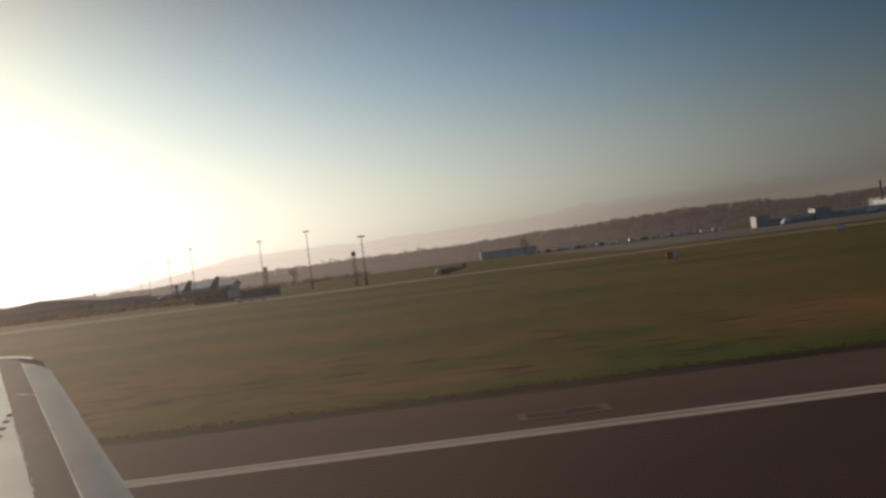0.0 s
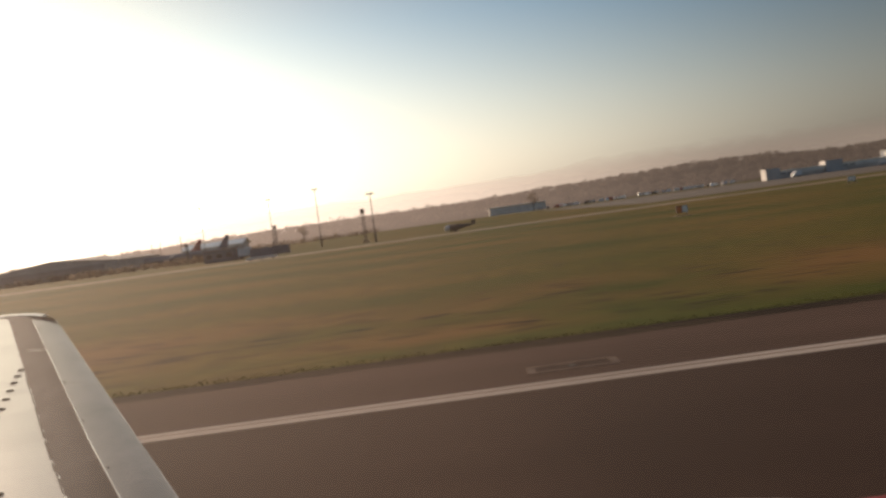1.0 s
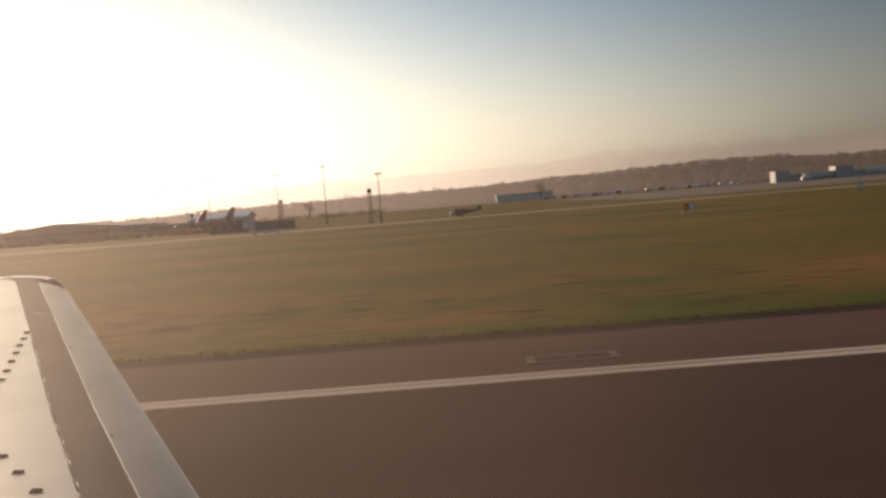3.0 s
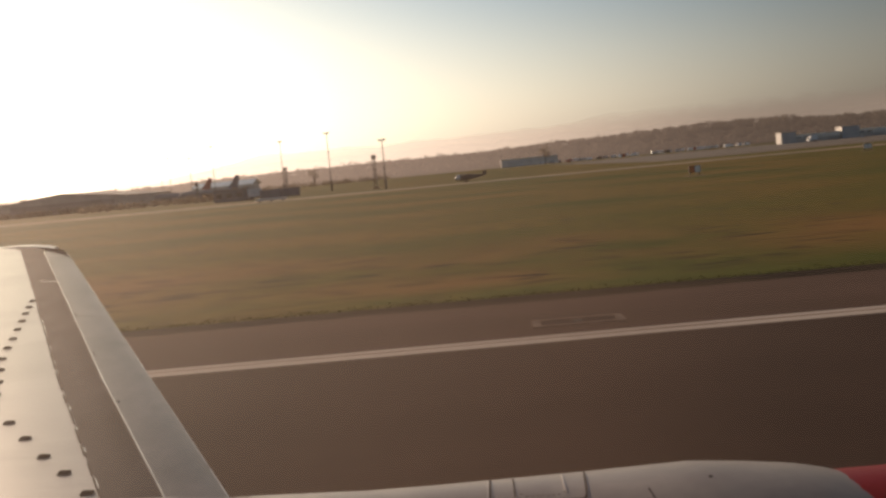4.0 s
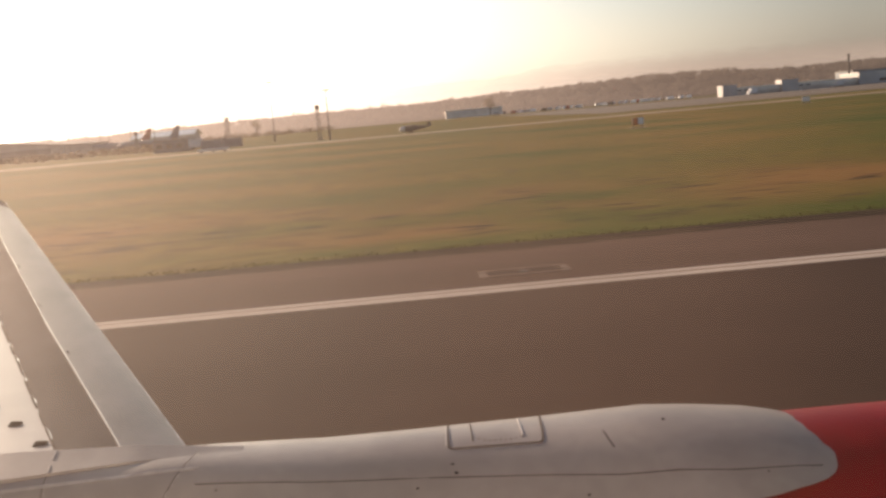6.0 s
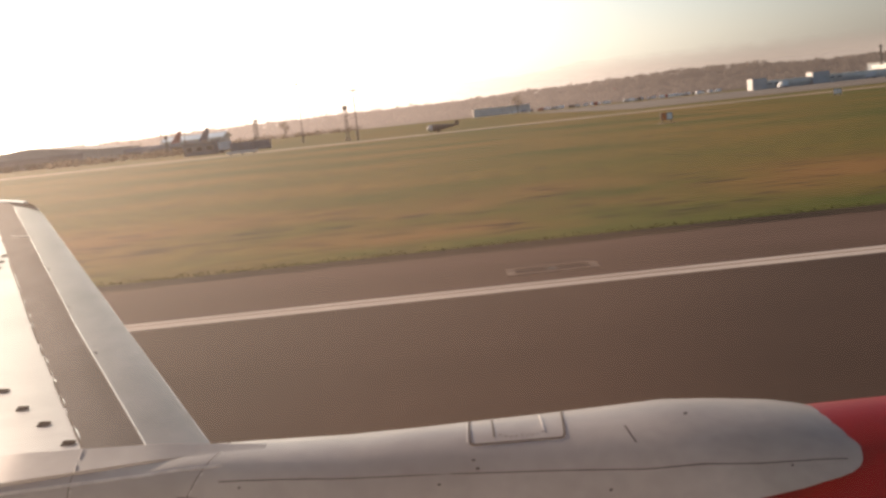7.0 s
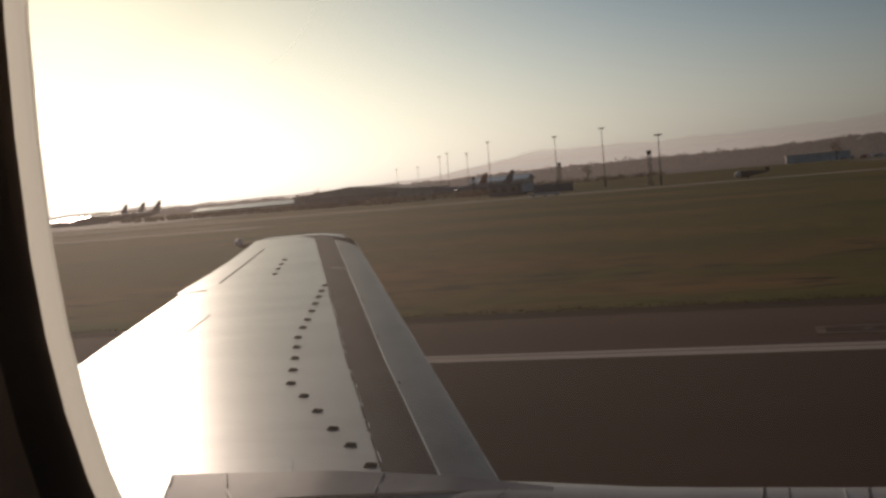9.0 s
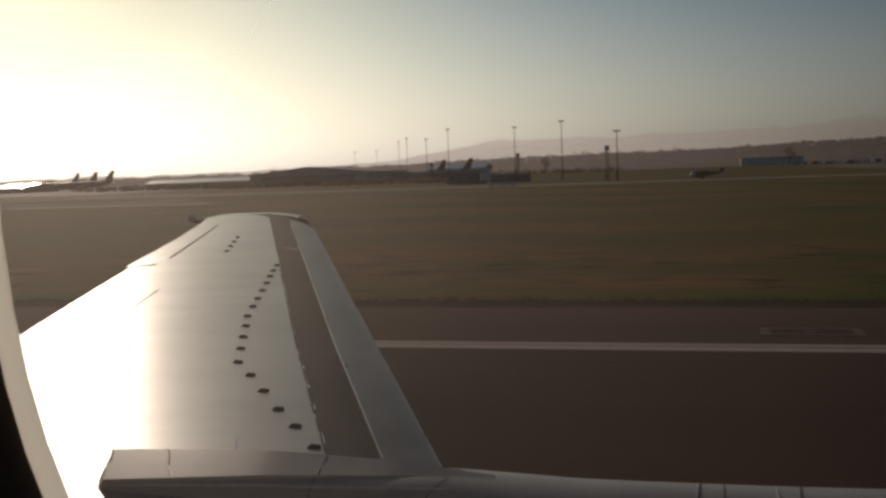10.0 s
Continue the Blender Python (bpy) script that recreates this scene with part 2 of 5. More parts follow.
WALL_WHITE = material("white cladding", (0.5, 0.48, 0.455), 0.7, second=(0.43, 0.41, 0.39), scale=0.15, vary=0.05)
CORRIDOR = material("white corridor cladding", (0.8, 0.75, 0.68), 0.85, second=(0.7, 0.65, 0.58), scale=0.2, spec=0.1)
WALL_BLUE = material("blue grey sheet", (0.16, 0.19, 0.22), 0.6, second=(0.12, 0.14, 0.165), scale=0.4)
ROOF_DARK = material("dark roofing", (0.32, 0.29, 0.268), 0.7, second=(0.26, 0.235, 0.215), scale=0.2)
ROOF_PALE = material("pale sheet roofing", (0.8, 0.78, 0.74), 0.28, 0.5, second=(0.7, 0.68, 0.64), scale=0.2)
GLASS_DARK = material("dark glazing", (0.03, 0.035, 0.04), 0.12, 0.0, second=(0.05, 0.055, 0.06), scale=0.5)
ORANGE = material("orange sign face", (0.62, 0.16, 0.03), 0.6)
WHITE = material("white sign face", (0.75, 0.72, 0.68), 0.6)
TYRE = material("tyre rubber", (0.02, 0.02, 0.02), 0.85)
LEAF = material("tree leaves", (0.075, 0.068, 0.050), 0.95, second=(0.115, 0.098, 0.078), scale=0.05, fine=0.3, fine_scale=0.4, spec=0.1)
SCRUB = material("scrub leaves", (0.085, 0.076, 0.056), 0.95, second=(0.12, 0.105, 0.078), scale=0.15, spec=0.1)


def let_light_through(m, share, color):
    """Leaves and blades let part of the light through."""
    n, l = m.node_tree.nodes, m.node_tree.links
    t, mix = n.new("ShaderNodeBsdfTranslucent"), n.new("ShaderNodeMixShader")
    t.inputs["Color"].default_value = (*color, 1)
    mix.inputs[0].default_value = share
    l.new(n["Principled BSDF"].outputs[0], mix.inputs[1])
    l.new(t.outputs[0], mix.inputs[2])
    l.new(mix.outputs[0], n["Material Output"].inputs[0])


let_light_through(LEAF, 0.6, (0.26, 0.215, 0.17))
let_light_through(SCRUB, 0.5, (0.22, 0.18, 0.14))
let_light_through(BLADE, 0.3, (0.06, 0.065, 0.018))
BARK = material("bark", (0.08, 0.06, 0.045), 0.95)
CARS = [material("car paint " + n, c, 0.25, 0.1, coat=1.0) for n, c in
        (("white", (0.88, 0.87, 0.85)), ("silver", (0.45, 0.45, 0.45)), ("dark", (0.05, 0.05, 0.06)), ("red", (0.35, 0.03, 0.02)))]


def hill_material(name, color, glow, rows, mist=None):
    """A backdrop of hills or woods; emission imitates distance haze, stronger towards the sun. rows: (x, strength);
    mist: heights between which it thins out.
    """
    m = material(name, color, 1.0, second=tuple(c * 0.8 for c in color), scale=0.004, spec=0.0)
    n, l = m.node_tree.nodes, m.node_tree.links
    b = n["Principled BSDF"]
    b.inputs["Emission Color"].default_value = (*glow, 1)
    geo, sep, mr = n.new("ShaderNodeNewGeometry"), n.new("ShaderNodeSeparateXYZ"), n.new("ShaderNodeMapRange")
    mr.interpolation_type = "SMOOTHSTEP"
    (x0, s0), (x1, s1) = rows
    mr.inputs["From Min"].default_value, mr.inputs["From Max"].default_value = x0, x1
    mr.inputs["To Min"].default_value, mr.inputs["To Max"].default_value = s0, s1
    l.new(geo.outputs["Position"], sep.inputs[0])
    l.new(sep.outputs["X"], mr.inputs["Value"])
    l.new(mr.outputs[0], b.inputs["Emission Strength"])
    if mist:
        thin, ragged, add = n.new("ShaderNodeMapRange"), n.new("ShaderNodeTexNoise"), n.new("ShaderNodeMath")
        clear, mix = n.new("ShaderNodeBsdfTransparent"), n.new("ShaderNodeMixShader")
        thin.interpolation_type = "SMOOTHSTEP"
        ragged.inputs["Scale"].default_value = 0.012
        add.operation = "MULTIPLY_ADD"
        add.inputs[1].default_value = 40.0
        l.new(geo.outputs["Position"], ragged.inputs["Vector"])
        l.new(ragged.outputs[0], add.inputs[0])
        l.new(sep.outputs["Z"], add.inputs[2])
        thin.inputs["From Min"].default_value, thin.inputs["From Max"].default_value = mist
        l.new(add.outputs[0], thin.inputs["Value"])
        l.new(thin.outputs[0], mix.inputs[0])
        l.new(b.outputs[0], mix.inputs[1])
        l.new(clear.outputs[0], mix.inputs[2])
        l.new(mix.outputs[0], n["Material Output"].inputs[0])
    return m


# distance haze is put in as glow: these hills and woods emit
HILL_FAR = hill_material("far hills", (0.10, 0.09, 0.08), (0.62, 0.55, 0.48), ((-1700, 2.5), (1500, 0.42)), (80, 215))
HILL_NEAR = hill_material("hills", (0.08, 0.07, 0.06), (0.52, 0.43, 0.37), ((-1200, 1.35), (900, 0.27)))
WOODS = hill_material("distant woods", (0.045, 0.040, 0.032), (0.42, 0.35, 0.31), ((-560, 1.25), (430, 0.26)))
let_light_through(WOODS, 0.35, (0.14, 0.118, 0.095))


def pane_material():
    """A plastic pane: painted glare veil thickest towards its upper rear corner where the sun enters, a thin dust film
    elsewhere, a painted reddish flare veil low in the middle.
    """
    m = bpy.data.materials.new("window pane with dust and glare veil")
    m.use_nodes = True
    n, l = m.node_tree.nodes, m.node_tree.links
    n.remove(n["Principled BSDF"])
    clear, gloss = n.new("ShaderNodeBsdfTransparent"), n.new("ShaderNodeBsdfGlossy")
    dust_glare, flare_veil = n.new("ShaderNodeBsdfTranslucent"), n.new("ShaderNodeBsdfTranslucent")
    dust_glare.inputs["Color"].default_value = (1.0, 0.83, 0.72, 1)
    flare_veil.inputs["Color"].default_value = (1.0, 0.54, 0.38, 1)
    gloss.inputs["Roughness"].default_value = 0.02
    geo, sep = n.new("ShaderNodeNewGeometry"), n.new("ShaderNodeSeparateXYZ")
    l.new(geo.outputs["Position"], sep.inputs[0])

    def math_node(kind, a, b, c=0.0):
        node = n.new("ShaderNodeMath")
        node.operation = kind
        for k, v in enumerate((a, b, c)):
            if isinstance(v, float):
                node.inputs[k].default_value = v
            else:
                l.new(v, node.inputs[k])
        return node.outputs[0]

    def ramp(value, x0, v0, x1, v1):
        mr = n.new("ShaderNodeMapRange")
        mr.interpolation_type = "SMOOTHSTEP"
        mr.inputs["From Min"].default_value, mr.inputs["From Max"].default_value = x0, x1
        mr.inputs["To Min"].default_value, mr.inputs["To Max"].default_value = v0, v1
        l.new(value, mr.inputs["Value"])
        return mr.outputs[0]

    # sun glare imitated by a film, densest where the sun shines through
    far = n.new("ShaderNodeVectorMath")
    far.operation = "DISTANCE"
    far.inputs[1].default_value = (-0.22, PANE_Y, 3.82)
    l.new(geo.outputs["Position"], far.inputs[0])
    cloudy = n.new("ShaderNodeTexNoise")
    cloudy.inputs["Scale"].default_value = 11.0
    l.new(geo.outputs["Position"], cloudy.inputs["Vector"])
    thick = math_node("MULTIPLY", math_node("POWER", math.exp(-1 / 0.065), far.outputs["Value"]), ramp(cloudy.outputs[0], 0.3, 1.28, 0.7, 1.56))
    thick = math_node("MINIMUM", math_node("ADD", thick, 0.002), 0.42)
    # reddish flare put on the pane as a coloured film
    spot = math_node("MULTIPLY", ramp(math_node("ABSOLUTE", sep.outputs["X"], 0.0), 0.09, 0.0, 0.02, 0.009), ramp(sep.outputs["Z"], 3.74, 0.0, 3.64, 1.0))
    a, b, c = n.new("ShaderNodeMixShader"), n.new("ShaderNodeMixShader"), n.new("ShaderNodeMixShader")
    for mix, share, under, over in ((a, thick, clear, dust_glare), (b, spot, a, flare_veil), (c, None, b, gloss)):
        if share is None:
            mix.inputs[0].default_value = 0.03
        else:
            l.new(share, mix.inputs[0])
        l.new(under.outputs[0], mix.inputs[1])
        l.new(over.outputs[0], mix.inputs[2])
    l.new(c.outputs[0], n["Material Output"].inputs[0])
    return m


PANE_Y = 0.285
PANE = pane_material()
let_light_through(CREAM, 0.75, (0.95, 0.92, 0.84))


# ---- mesh helpers ----
def link_mesh(name, bm, mat, smooth=True):
    me = bpy.data.meshes.new(name)
    bmesh.ops.recalc_face_normals(bm, faces=bm.faces[:])
    bm.to_mesh(me)
    bm.free()
    for m in (mat if isinstance(mat, (list, tuple)) else [mat]):
        me.materials.append(m)
    if smooth:
        me.shade_smooth()
        me.set_sharp_from_angle(angle=radians(38))
    return new(name, me)


def part(name, bm, mat, parent, label="", smooth=True):
    ob = link_mesh(name, bm, mat, smooth)
    ob.parent = parent
    return tagged(ob, label)


def thing(name, x, y, z=0.0, turn=0.0, label="", category="", group="", kind=""):
    ob = new(name)
    ob.matrix_basis = pose(x, y, z, 0, 0, turn)
    return tagged(ob, label, category, group, kind)


def box(bm, lo, hi, bevel=0.0):
    m = Matrix.Translation([(a + b) / 2 for a, b in zip(lo, hi)]) @ Matrix.Diagonal([*(b - a for a, b in zip(lo, hi)), 1])
    made = bmesh.ops.create_cube(bm, size=1.0, matrix=m)
    if bevel:
        edges = list({e for v in made["verts"] for e in v.link_edges})
        bmesh.ops.bevel(bm, geom=edges, offset=bevel, segments=2, affect="EDGES", clamp_overlap=True)
    return bm


def boxes(*pairs, bevel=0.0):
    bm = bmesh.new()
    for lo, hi in pairs:
        box(bm, lo, hi, bevel)
    return bm


def tube(bm, a, b, r1, r2=None, n=10):
    """A tapered round bar from a to b."""
    a, b = Vector(a), Vector(b)
    d = b - a
    m = Matrix.Translation((a + b) / 2) @ d.to_track_quat("Z", "Y").to_matrix().to_4x4()
    bmesh.ops.create_cone(bm, cap_ends=True, segments=n, radius1=r1, radius2=r1 if r2 is None else r2, depth=d.length, matrix=m)
    return bm


def tubes(*rows, n=10):
    bm = bmesh.new()
    for a, b, r1, r2 in rows:
        tube(bm, a, b, r1, r2, n)
    return bm


def loft(rings, closed=True, caps=True, bm=None):
    """Skin over rings of equal length."""
    bm = bm or bmesh.new()
    vs = [[bm.verts.new(p) for p in ring] for ring in rings]
    k = len(vs[0])
    for a, b in zip(vs, vs[1:]):
        for i in range(k if closed else k - 1):
            bm.faces.new((a[i], a[(i + 1) % k], b[(i + 1) % k], b[i]))
    if caps and closed:
        bm.faces.new(vs[0])
        bm.faces.new(vs[-1])
    return bm


def lerp_table(table, x):
    for (x0, y0), (x1, y1) in zip(table, table[1:]):
        if x <= x1:
            t = max(0.0, (x - x0) / (x1 - x0))
            return y0 + (y1 - y0) * t
    return table[-1][1]


def prism(outline, y0, y1):
    """An outline of (x, z) drawn out from y0 to y1."""
    return loft([[(x, y0, z) for x, z in outline], [(x, y1, z) for x, z in outline]])


# how far the masts' side and the terminal's side of the airfield lie along the runway
WEST, EAST = -45.0, 45.0


# ---- ground, runway, taxiway, aprons ----
def strip(name, x0, x1, y0, y1, z, mat, label, category, thick=0.06):
    bm = bmesh.new()
    box(bm, (x0, y0, z - thick), (x1, y1, z))
    ob = link_mesh(name, bm, mat, False)
    return tagged(ob, label, category, kind="structure")


GRASS_EDGE = 26.95
bm = bmesh.new()
ys = [-4900, -1500, -400, -60, -29.5, -29.3, GRASS_EDGE - 0.03, GRASS_EDGE + 0.1, 40, 80, 150, 300, 600, 1500, 4900]
xs = [-4900, -2500, -1200, -600, -300, -150, -60, 0, 60, 150, 300, 600, 1200, 2500, 4900]
rows = [[bm.verts.new((x, y, 0.03 if y > GRASS_EDGE or y < -29.4 else -0.09)) for x in xs] for y in ys]
for a, b in zip(rows, rows[1:]):
    for i in range(len(xs) - 1):
        bm.faces.new((a[i], a[i + 1], b[i + 1], b[i]))
tagged(link_mesh("ground", bm, GRASS, False), "dry brown and green mown grass beside the runway", "grass field", kind="structure")

strip("runway", -900, 900, -22.4, 20.95, 0.0, ASPHALT, "dark brown-grey asphalt runway, worn", "runway")
strip("shoulder", -900, 900, 20.95, GRASS_EDGE, -0.004, SHOULDER, "lighter asphalt runway shoulder along the grass", "runway shoulder")
strip("shoulder", -900, 900, -29.4, -22.4, -0.004, SHOULDER, "lighter asphalt runway shoulder along the grass", "runway shoulder")


# dark strip painting the grass edge's shadow on the shoulder, with an uneven front
bm = bmesh.new()
rows = [[], [], []]
for i in range(1201):
    x = -150 + 0.25 * i
    wide = 0.78 + 0.22 * noise.noise((x * 0.16, 5, 0)) + 0.12 * noise.noise((x * 0.9, 6, 0))
    for row, y, z in zip(rows, (GRASS_EDGE - wide, GRASS_EDGE - wide * 0.5, GRASS_EDGE + 0.12), (-0.004, 0.025, 0.05)):
        row.append(bm.verts.new((x, y, z)))
for a, b in zip(rows, rows[1:]):
    for i in range(1200):
        bm.faces.new((a[i], a[i + 1], b[i + 1], b[i]))
tagged(link_mesh("edge_shade_strip", bm, EDGE_SHADE), "shadow of the grass edge painted as a dark strip", "soil", kind="structure")


def painted(name, x0, x1, y0, y1, label, category, group=""):
    bm = bmesh.new()
    box(bm, (x0, y0, -0.003), (x1, y1, 0.004))
    return tagged(link_mesh(name, bm, MARKING, False), label, category, group, "structure")


painted("edge_line", -900, 900, 19.98, 20.80, "worn white runway edge line", "runway marking")
bm = bmesh.new()
box(bm, (-900, 20.38, 0.0), (900, 20.50, 0.008))
tagged(link_mesh("edge_line_wear", bm, WORN, False), "darker worn strip along the edge line", "runway marking", kind="structure")
painted("edge_line", -900, 900, -22.3, -21.4, "worn white runway edge line", "runway marking")
for i in range(3):
    y = 19.9 - 3.3 * i
    painted("threshold_bar", -182, -148, y - 1.65, y, "broad white threshold stripe with worn edges", "runway marking", "threshold stripes")
painted("threshold_line", -192.5, -189.5, -21.2, 19.8, "broad white line across the runway, cracked", "runway marking")

# a sealed crack across the asphalt
bm = bmesh.new()
pts = []
for i in range(41):
    y = -20 + i
    pts.append((-41.0 + 0.12 * math.sin(i * 1.7) + 0.06 * math.sin(i * 4.1), y))
for (xa, ya), (xb, yb) in zip(pts, pts[1:]):
    vs = [bm.verts.new(p) for p in ((xa - 0.02, ya, 0.003), (xa + 0.02, ya, 0.003), (xb + 0.02, yb, 0.003), (xb - 0.02, yb, 0.003))]
    bm.faces.new(vs)
tagged(link_mesh("sealed_crack", bm, SEAM, False), "dark bitumen-sealed crack across the runway", "crack", kind="structure")


def light_pad(x, y):
    pad = thing("light_pad", x, y, -0.004, 0, "rectangular patched pad with a pale rim beside the edge line", "runway light", "edge light pads")
    bm = bmesh.new()
    box(bm, (-0.85, -0.32, 0.0), (0.85, 0.32, 0.006))
    part("patch", bm, ASPHALT, pad, "dark patch", False)
    part("rim", boxes(((-1.05, -0.48, 0), (1.05, -0.32, 0.012)), ((-1.05, 0.32, 0), (1.05, 0.48, 0.012)),
                      ((-1.05, -0.32, 0), (-0.85, 0.32, 0.012)), ((0.85, -0.32, 0), (1.05, 0.32, 0.012))), RIM, pad, "pale cement rim", False)
    part("lamp", tubes(((0, 0, 0.006), (0, 0, 0.02), 0.11, 0.09), n=14), LAMP, pad, "flush lamp")
    return pad


light_pad(2.3, 22.35)
light_pad(-57.7, 22.35)
light_pad(62.3, 22.35)

strip("taxiway", -900, 900, 228, 241, 0.045, CONCRETE, "pale taxiway strip through the grass", "taxiway")
strip("apron", 60, 900, 300, 700, 0.05, APRON, "brownish concrete apron before the terminal", "apron")
strip("apron", -900, -215, 330, 820, 0.05, APRON, "brownish concrete apron with parked aircraft", "apron")
strip("car_park", 60, 280, 862, 915, 0.05, APRON, "brownish paved car park in the field", "car park")
strip("taxiway", -900, -78, 145, 153, 0.045, CONCRETE, "pale taxiway strip through the grass", "taxiway")
strip("taxiway", -900, -96, 172, 177, 0.045, CONCRETE, "pale taxiway strip through the grass", "taxiway")
strip("taxiway", -900, -150, 262, 276, 0.05, CONCRETE, "pale taxiway strip through the grass", "taxiway")


# ---- far hills ----
def hills(name, y, table, mat, label, rough, depth=350):
    """A long ridge whose skyline follows elevations given by bearing (degrees left of straight out)."""
    bm = bmesh.new()
    top, foot = [], []
    for i in range(241):
        bearing = -48 + 96 * i / 240
        x = -math.tan(radians(bearing)) * y
        d = math.hypot(x, y)
        h = 3.7 + d * math.tan(radians(lerp_table(table, bearing)))
        h += rough * (noise.noise((x * 0.004, y * 0.01, 0)) + 0.5 * noise.noise((x * 0.013, 3, y)))
        top.append((x, y + depth, h))
        foot.append((x, y, -2))
    mid = [(a[0], y + depth * 0.45, a[2] * 0.55 + 6 * noise.noise((a[0] * 0.02, 1, 2))) for a in top]
    back = [(a[0], y + depth * 1.4, -2) for a in top]
    loft([foot, mid, top, back], closed=False, bm=bm)
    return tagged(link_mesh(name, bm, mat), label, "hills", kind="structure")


# raised on the right, where the glowing ridge imitates a smog band
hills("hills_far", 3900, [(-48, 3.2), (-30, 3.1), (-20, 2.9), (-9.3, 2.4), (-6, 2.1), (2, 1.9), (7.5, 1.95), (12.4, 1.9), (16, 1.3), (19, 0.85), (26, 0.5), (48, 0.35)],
      HILL_FAR, "pale hills on the horizon, haze added as glow", 14)
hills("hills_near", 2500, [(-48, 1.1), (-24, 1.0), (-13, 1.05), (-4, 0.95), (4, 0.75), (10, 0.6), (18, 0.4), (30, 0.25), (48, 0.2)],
      HILL_NEAR, "wooded hills beyond the airfield, haze added as glow", 8)


# ---- woods: mound, and trees of many leaf clumps ----
def leaf_cloud(rng, verts, faces, centre, radii, count, size):
    """Many small leaf sheets spread through an uneven ball."""
    n0 = len(verts)
    d = rng.normal(size=(count, 3))
    d /= np.linalg.norm(d, axis=1)[:, None]
    r = rng.uniform(0.35, 1.0, count) ** 0.5 * (0.8 + 0.3 * np.sin(3 * d[:, 0] + 5 * d[:, 2] + rng.uniform(0, 6)))
    p = np.array(centre) + d * r[:, None] * np.array(radii)
    u = rng.normal(size=(count, 3))
    u /= np.linalg.norm(u, axis=1)[:, None]
    w = np.cross(u, rng.normal(size=(count, 3)))
    w /= np.linalg.norm(w, axis=1)[:, None]
    s = size * rng.uniform(0.6, 1.3, (count, 1))
    quad = np.stack([p - u * s, p + w * s * 0.7, p + u * s, p - w * s * 0.7], 1).reshape(-1, 3)
    verts.extend(map(tuple, quad))
    faces.extend((n0 + 4 * i, n0 + 4 * i + 1, n0 + 4 * i + 2, n0 + 4 * i + 3) for i in range(count))


def cloud_object(name, verts, faces, mat):
    me = bpy.data.meshes.new(name)
    me.from_pydata(verts, [], faces)
    me.materials.append(mat)
    return new(name, me)


RIDGE = [(-48, 1.0), (-30, 1.0), (-24, 1.0), (-20.5, 0.95), (-17, 1.22), (-13, 1.25), (-8, 1.05), (-5, 1.02), (0, 0.78), (4.3, 0.78), (10, 0.74),
         (17, 0.58), (21, 0.34), (30, 0.22), (48, 0.2)]


def ridge_height(x, y):
    return 3.7 + math.hypot(x, y) * math.tan(radians(lerp_table(RIDGE, math.degrees(math.atan2(-x, y)))))


bm = bmesh.new()
crest, foot, rear = [], [], []
for i in range(121):
    x = -1500 + 25 * i
    h = max(0.5, ridge_height(x, 1200) - 5)
    foot.append((x, 1040, 0))
    crest.append((x, 1200, h))
    rear.append((x, 1500, -1))
loft([foot, crest, rear], closed=False, bm=bm)
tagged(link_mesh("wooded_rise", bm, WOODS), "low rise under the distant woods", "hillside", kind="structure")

rng = np.random.default_rng(4)
verts, faces = [], []
for row, (y0, n) in enumerate(((1045, 240), (1085, 250), (1130, 260), (1165, 280), (1195, 520))):
    for i in range(n):
        x = -1150 + 2300 * (i + rng.uniform(-0.5, 0.5)) / n
        y = y0 + rng.uniform(-18, 18)
        g = max(0.0, (y - 1040) / 160) * max(0.5, ridge_height(x, 1200) - 5)
        full = max(4.0, ridge_height(x, y) - g) if row == 4 else rng.uniform(6, 11)
        full = min(full, 15) * rng.uniform(0.94, 1.03) * (1 + 0.16 * noise.noise((x * 0.012, y0 * 0.1, 0)) + 0.07 * noise.noise((x * 0.05, y0, 0)))
        leaf_cloud(rng, verts, faces, (x, y, g + full * 0.55), (full * 1.05, full * 0.7, full * 0.47), 120, 1.05)
tagged(cloud_object("woods", verts, faces, WOODS), "dark belt of woods beyond the airfield, haze added as glow", "woods", kind="stuff")


def tree(x, y, height, seed):
    t = thing("tree", x, y, 0.03, 0, "broad leafy tree, hazy in the low sun", "tree", "trees by the hangar")
    r = np.random.default_rng(seed)
    bm = bmesh.new()
    tube(bm, (0, 0, 0), (0.1, 0, height * 0.5), height * 0.035, height * 0.02)
    for k in range(5):
        a = k * 1.26
        tube(bm, (0.05, 0, height * (0.28 + 0.04 * k)), (math.cos(a) * height * 0.25, math.sin(a) * height * 0.25, height * (0.6 + 0.04 * k)),
             height * 0.014, height * 0.005, 7)
    part("trunk", bm, BARK, t)
    v, f = [], []
    for k in range(7):
        a = k * 0.9
        leaf_cloud(r, v, f, (math.cos(a) * height * 0.2, math.sin(a) * height * 0.2, height * (0.55 + 0.06 * k)), (height * 0.2,) * 3, 60, height * 0.03)
    crown = cloud_object("crown", v, f, LEAF)
    crown.parent = t
    return t


tree(WEST - 170, 480, 9.0, 1)
tree(WEST - 160, 486, 8.5, 2)
tree(WEST - 176, 492, 8.0, 3)
tree(-136, 900, 15.0, 5)
tree(82, 980, 17.0, 6)


def scrub(x0, x1, y0, y1, height, seed, label):
    r = np.random.default_rng(seed)
    v, f = [], []
    n = int((x1 - x0) * 1.1)
    for i in range(n):
        x, y = r.uniform(x0, x1), r.uniform(y0, y1)
        h = height * r.uniform(0.45, 1.0)
        leaf_cloud(r, v, f, (x, y, h * 0.5), (h * 0.7, h * 0.6, h * 0.5), 26, 0.5)
    tagged(cloud_object("scrub", v, f, SCRUB), label, "bushes", kind="stuff")


